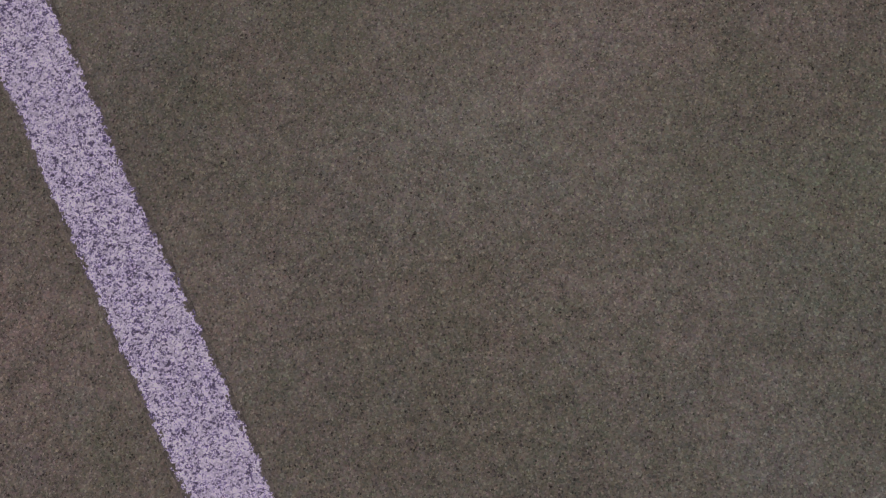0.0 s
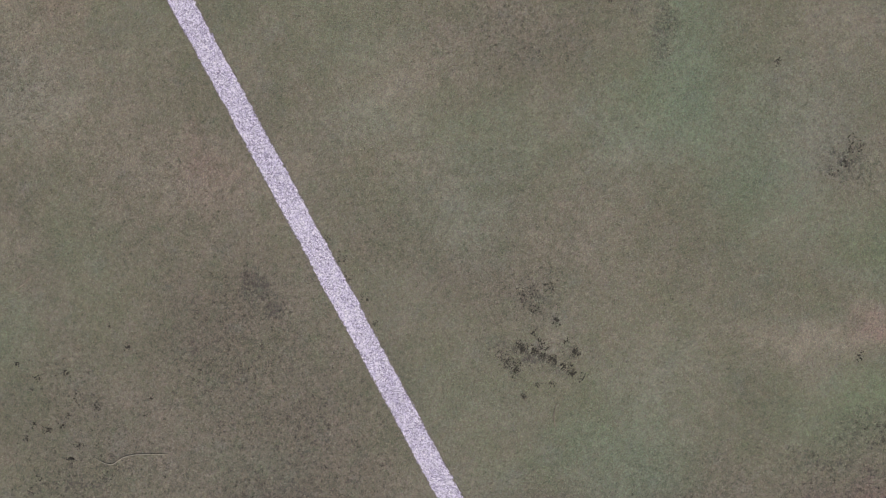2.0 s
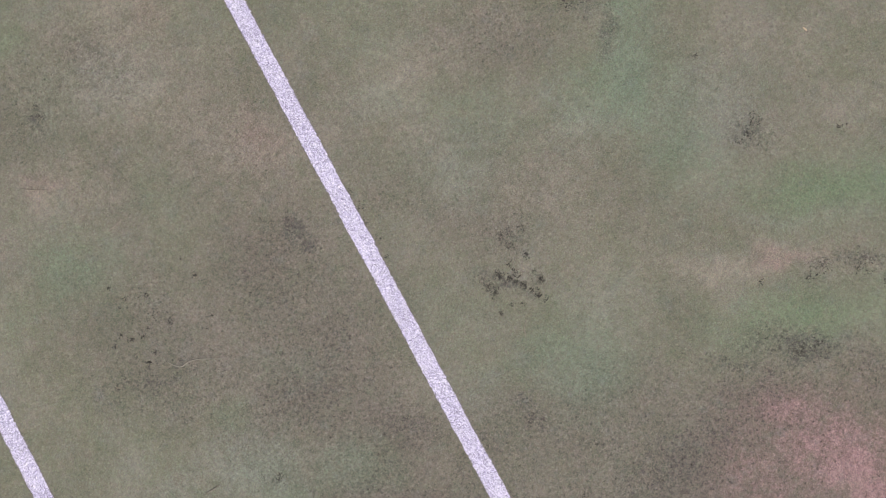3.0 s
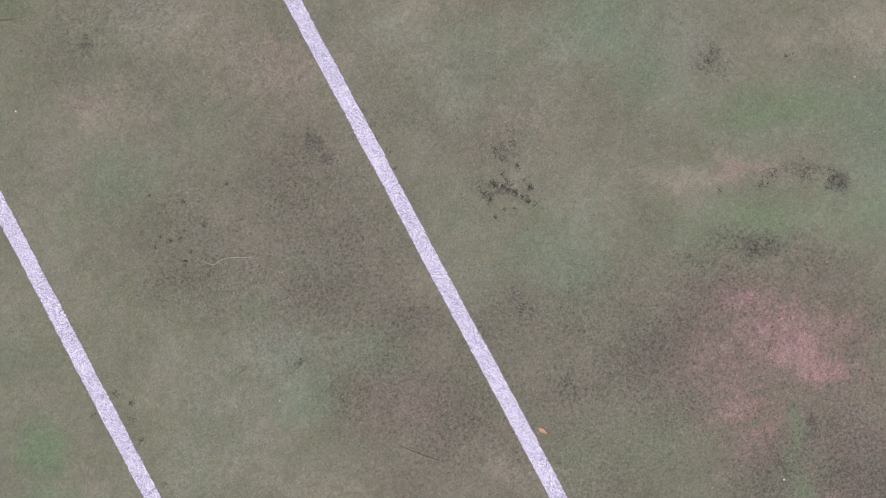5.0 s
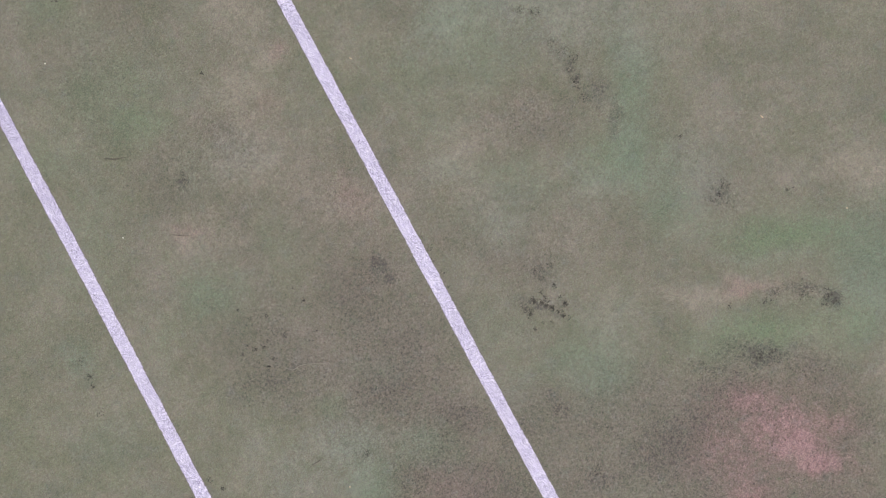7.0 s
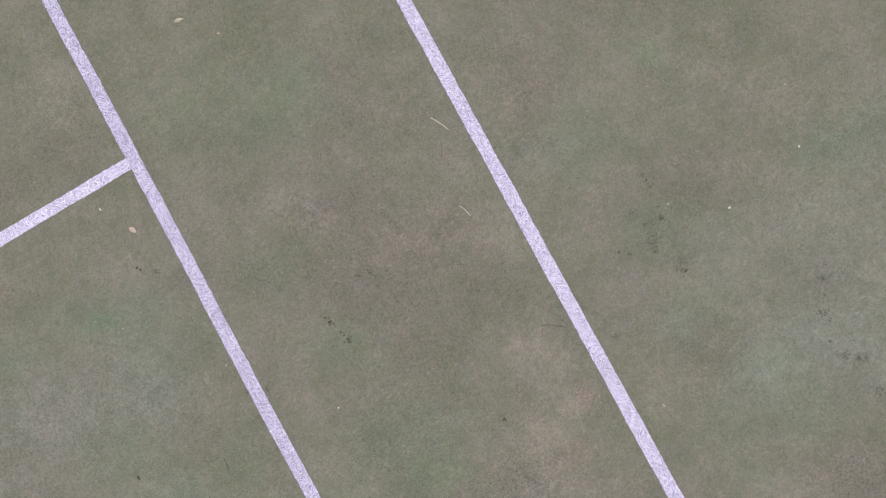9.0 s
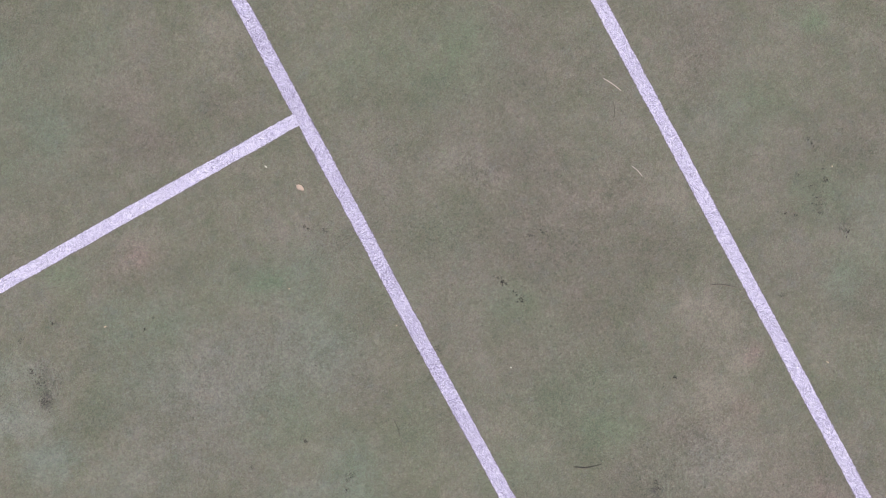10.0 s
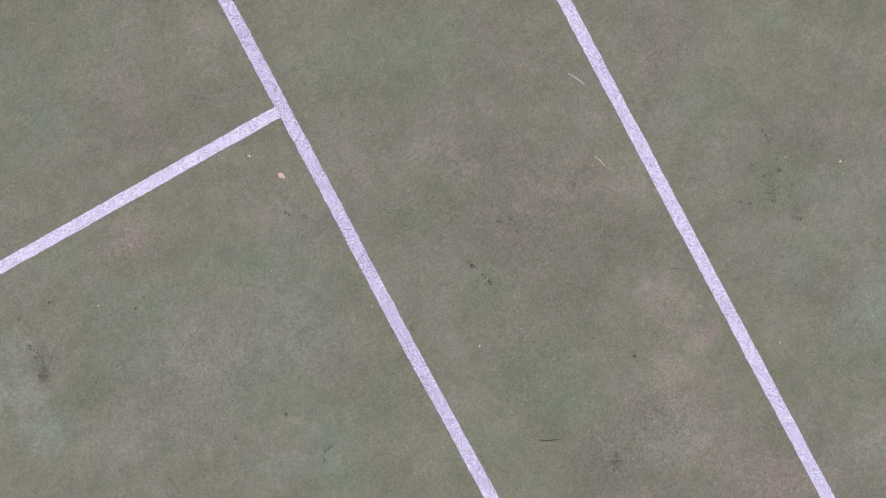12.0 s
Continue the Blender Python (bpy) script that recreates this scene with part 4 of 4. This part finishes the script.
def stem_mesh(points, radius):
    """A thin stem along points, tapering to both ends, with a slight rise in its middle."""
    bm = bmesh.new()
    pts = [Vector((*p, 0)) for p in points]
    fine = []
    for k in range(len(pts) - 1):
        p0, p1, p2, p3 = pts[max(k - 1, 0)], pts[k], pts[k + 1], pts[min(k + 2, len(pts) - 1)]
        for q in range(6):
            t = q / 6
            fine.append(0.5 * (2 * p1 + (p2 - p0) * t + (2 * p0 - 5 * p1 + 4 * p2 - p3) * t * t + (3 * p1 - p0 - 3 * p2 + p3) * t ** 3))
    fine.append(pts[-1])
    middle = sum(fine, Vector()) / len(fine)
    rings = []
    for k, p in enumerate(fine):
        along = (fine[min(k + 1, len(fine) - 1)] - fine[max(k - 1, 0)]).normalized()
        side = Vector((-along.y, along.x, 0))
        s = k / (len(fine) - 1)
        r = radius * (0.45 + 0.55 * math.sin(math.pi * min(max(s, 0.04), 0.96)) ** 0.5) * random.uniform(0.85, 1.15)
        z = radius * 0.9 + 0.0012 * math.sin(math.pi * s)
        rings.append([bm.verts.new(p - middle + side * r * math.cos(a) + Vector((0, 0, z + r * math.sin(a)))) for a in (0, 1.047, 2.094, 3.1416, 4.189, 5.236)])
    for a, b in zip(rings, rings[1:]):
        for k in range(6):
            bm.faces.new((a[k], b[k], b[(k + 1) % 6], a[(k + 1) % 6]))
    bm.faces.new(rings[0])
    bm.faces.new(list(reversed(rings[-1])))
    bmesh.ops.recalc_face_normals(bm, faces=bm.faces)
    return bm, middle


def stem(name, points, radius, material, label, category):
    bm, middle = stem_mesh(points, radius)
    ob = part(name, bm, material, None)
    ob.location = middle
    return tagged(ob, label, category)


def straw(points):
    return stem("straw", points, 0.0012, STRAW, "pale dry curved straw lying on the court", "straw")


def straw_dull(points):
    return stem("straw", points, 0.0016, STRAW_DULL, "weathered brown straw lying on the court", "straw")


def stalk(points):
    return stem("stalk", points, 0.0011, STALK, "thin dark plant stalk lying on the court", "stalk")


def twig(points):
    return stem("twig", points, 0.0027, TWIG, "short bleached twig lying on the court", "twig")


def leaf(colour, x, y, angle, length, width):
    """A small curled leaf: a blade with a fold along its middle, and a stalk."""
    thing = new("fallen_leaf")
    thing.matrix_world = pose(x, y, 0.0, 0, 0, angle)
    bm = bmesh.new()
    rows, half = 12, 5
    grid = []
    for i in range(rows + 1):
        s = i / rows
        w = width / 2 * (math.sin(math.pi * s ** 0.8) ** 0.85 + 0.03)
        row = []
        for j in range(-half, half + 1):
            q = j / half
            z = 0.0012 + 0.10 * width * abs(q) ** 1.6 + 0.06 * length * (s - 0.5) ** 2 + 0.02 * width * math.sin(9 * s + 4 * q)
            row.append(bm.verts.new(((s - 0.5) * length, q * w * (1 + 0.06 * math.sin(17 * s)), z)))
        grid.append(row)
    for i in range(rows):
        for j in range(2 * half):
            bm.faces.new((grid[i][j], grid[i + 1][j], grid[i + 1][j + 1], grid[i][j + 1]))
    bmesh.ops.solidify(bm, geom=bm.faces[:], thickness=0.0004)
    part("blade", bm, LEAVES[colour], thing)
    bm, middle = stem_mesh([(-0.62 * length, 0.03 * length), (-0.45 * length, 0.0), (0.1 * length, 0.0), (0.42 * length, 0.0)], 0.0007)
    rib = part("stalk", bm, LEAVES[colour], thing)
    rib.location = middle + Vector((0, 0, 0.0012))
    words = {"orange": "orange-brown", "tan": "peach-coloured", "yellow": "yellow-brown", "pale": "pale cream"}[colour]
    return tagged(thing, words + " dry fallen leaf, slightly curled, on the court", "leaf", "fallen leaves")


def chips(rows):
    """Pale flakes of seed and leaf: place, length and width."""
    for k, (x, y, length, width) in enumerate(rows):
        rng = random.Random(k + 40)
        bm = bmesh.new()
        bmesh.ops.create_icosphere(bm, subdivisions=2, radius=0.5)
        for v in bm.verts:
            v.co *= rng.uniform(0.86, 1.1)
            v.co = Vector((v.co.x * length, v.co.y * width * (1 - 0.8 * (v.co.x + 0.1) ** 2), (v.co.z + 0.42) * min(width, length) * 0.4))
        ob = part("flake", bm, CHIP_WARM if k % 3 != 0 else CHIP, None)
        ob.matrix_world = pose(x, y, 0.0, 0, 0, rng.uniform(0, 180))
        tagged(ob, "small pale seed flake lying on the court", "flake", "pale flakes")


straw([(0.593, -3.080), (0.609, -3.104), (0.628, -3.118), (0.658, -3.115), (0.691, -3.123), (0.726, -3.140), (0.769, -3.163)])
stalk([(0.314, -1.870), (0.358, -1.899), (0.412, -1.914)])
straw_dull([(0.501, -3.534), (0.526, -3.534), (0.553, -3.531)])
straw_dull([(0.932, -4.068), (0.981, -4.129), (1.038, -4.189)])
straw_dull([(0.621, -2.593), (0.651, -2.589), (0.681, -2.580)])
straw_dull([(0.422, -2.319), (0.458, -2.347), (0.503, -2.369)])
straw_dull([(1.732, -3.525), (1.712, -3.547), (1.701, -3.575)])
twig([(1.230, -0.446), (1.254, -0.487), (1.273, -0.530)])
twig([(1.158, -0.839), (1.171, -0.868), (1.177, -0.900)])
stalk([(1.222, -0.551), (1.209, -0.587), (1.187, -0.620)])
stalk([(0.315, -1.869), (0.366, -1.900), (0.425, -1.918)])
straw_dull([(1.217, -1.462), (1.261, -1.483), (1.318, -1.530)])
stalk([(-0.273, -1.319), (-0.274, -1.358), (-0.286, -1.396)])
straw_dull([(2.781, -2.307), (2.789, -2.338), (2.797, -2.379)])
leaf("orange", 1.438, -4.273, -60, 0.038, 0.017)
leaf("yellow", 1.900, -5.152, -104, 0.043, 0.018)
leaf("pale", 2.174, -5.259, -1, 0.037, 0.018)
leaf("pale", 0.467, 0.466, -10, 0.045, 0.019)
leaf("tan", -0.151, -0.246, -62, 0.040, 0.023)
leaf("pale", -0.630, -1.696, 47, 0.052, 0.019)
leaf("pale", 3.152, -1.856, -71, 0.033, 0.015)
chips([
    (0.224, -2.229, 0.008, 0.007),
    (0.605, -3.697, 0.007, 0.007),
    (0.541, -4.280, 0.009, 0.007),
    (2.158, -4.864, 0.009, 0.007),
    (3.132, -3.645, 0.009, 0.007),
    (3.225, -4.145, 0.020, 0.007),
    (-0.238, -0.096, 0.015, 0.007),
    (0.592, 0.330, 0.017, 0.006),
    (1.941, -1.260, 0.008, 0.007),
    (2.159, -1.398, 0.013, 0.009),
    (2.614, -1.050, 0.008, 0.007),
    (-0.069, -0.963, 0.008, 0.006),
    (0.279, -1.359, 0.008, 0.007),
    (1.514, -2.006, 0.018, 0.005),
    (-1.159, -0.376, 0.015, 0.007),
    (2.538, -1.309, 0.012, 0.007),
    (2.999, -3.112, 0.020, 0.006),
    (-0.398, -0.604, 0.007, 0.007),
    (2.838, -2.177, 0.008, 0.007),
])
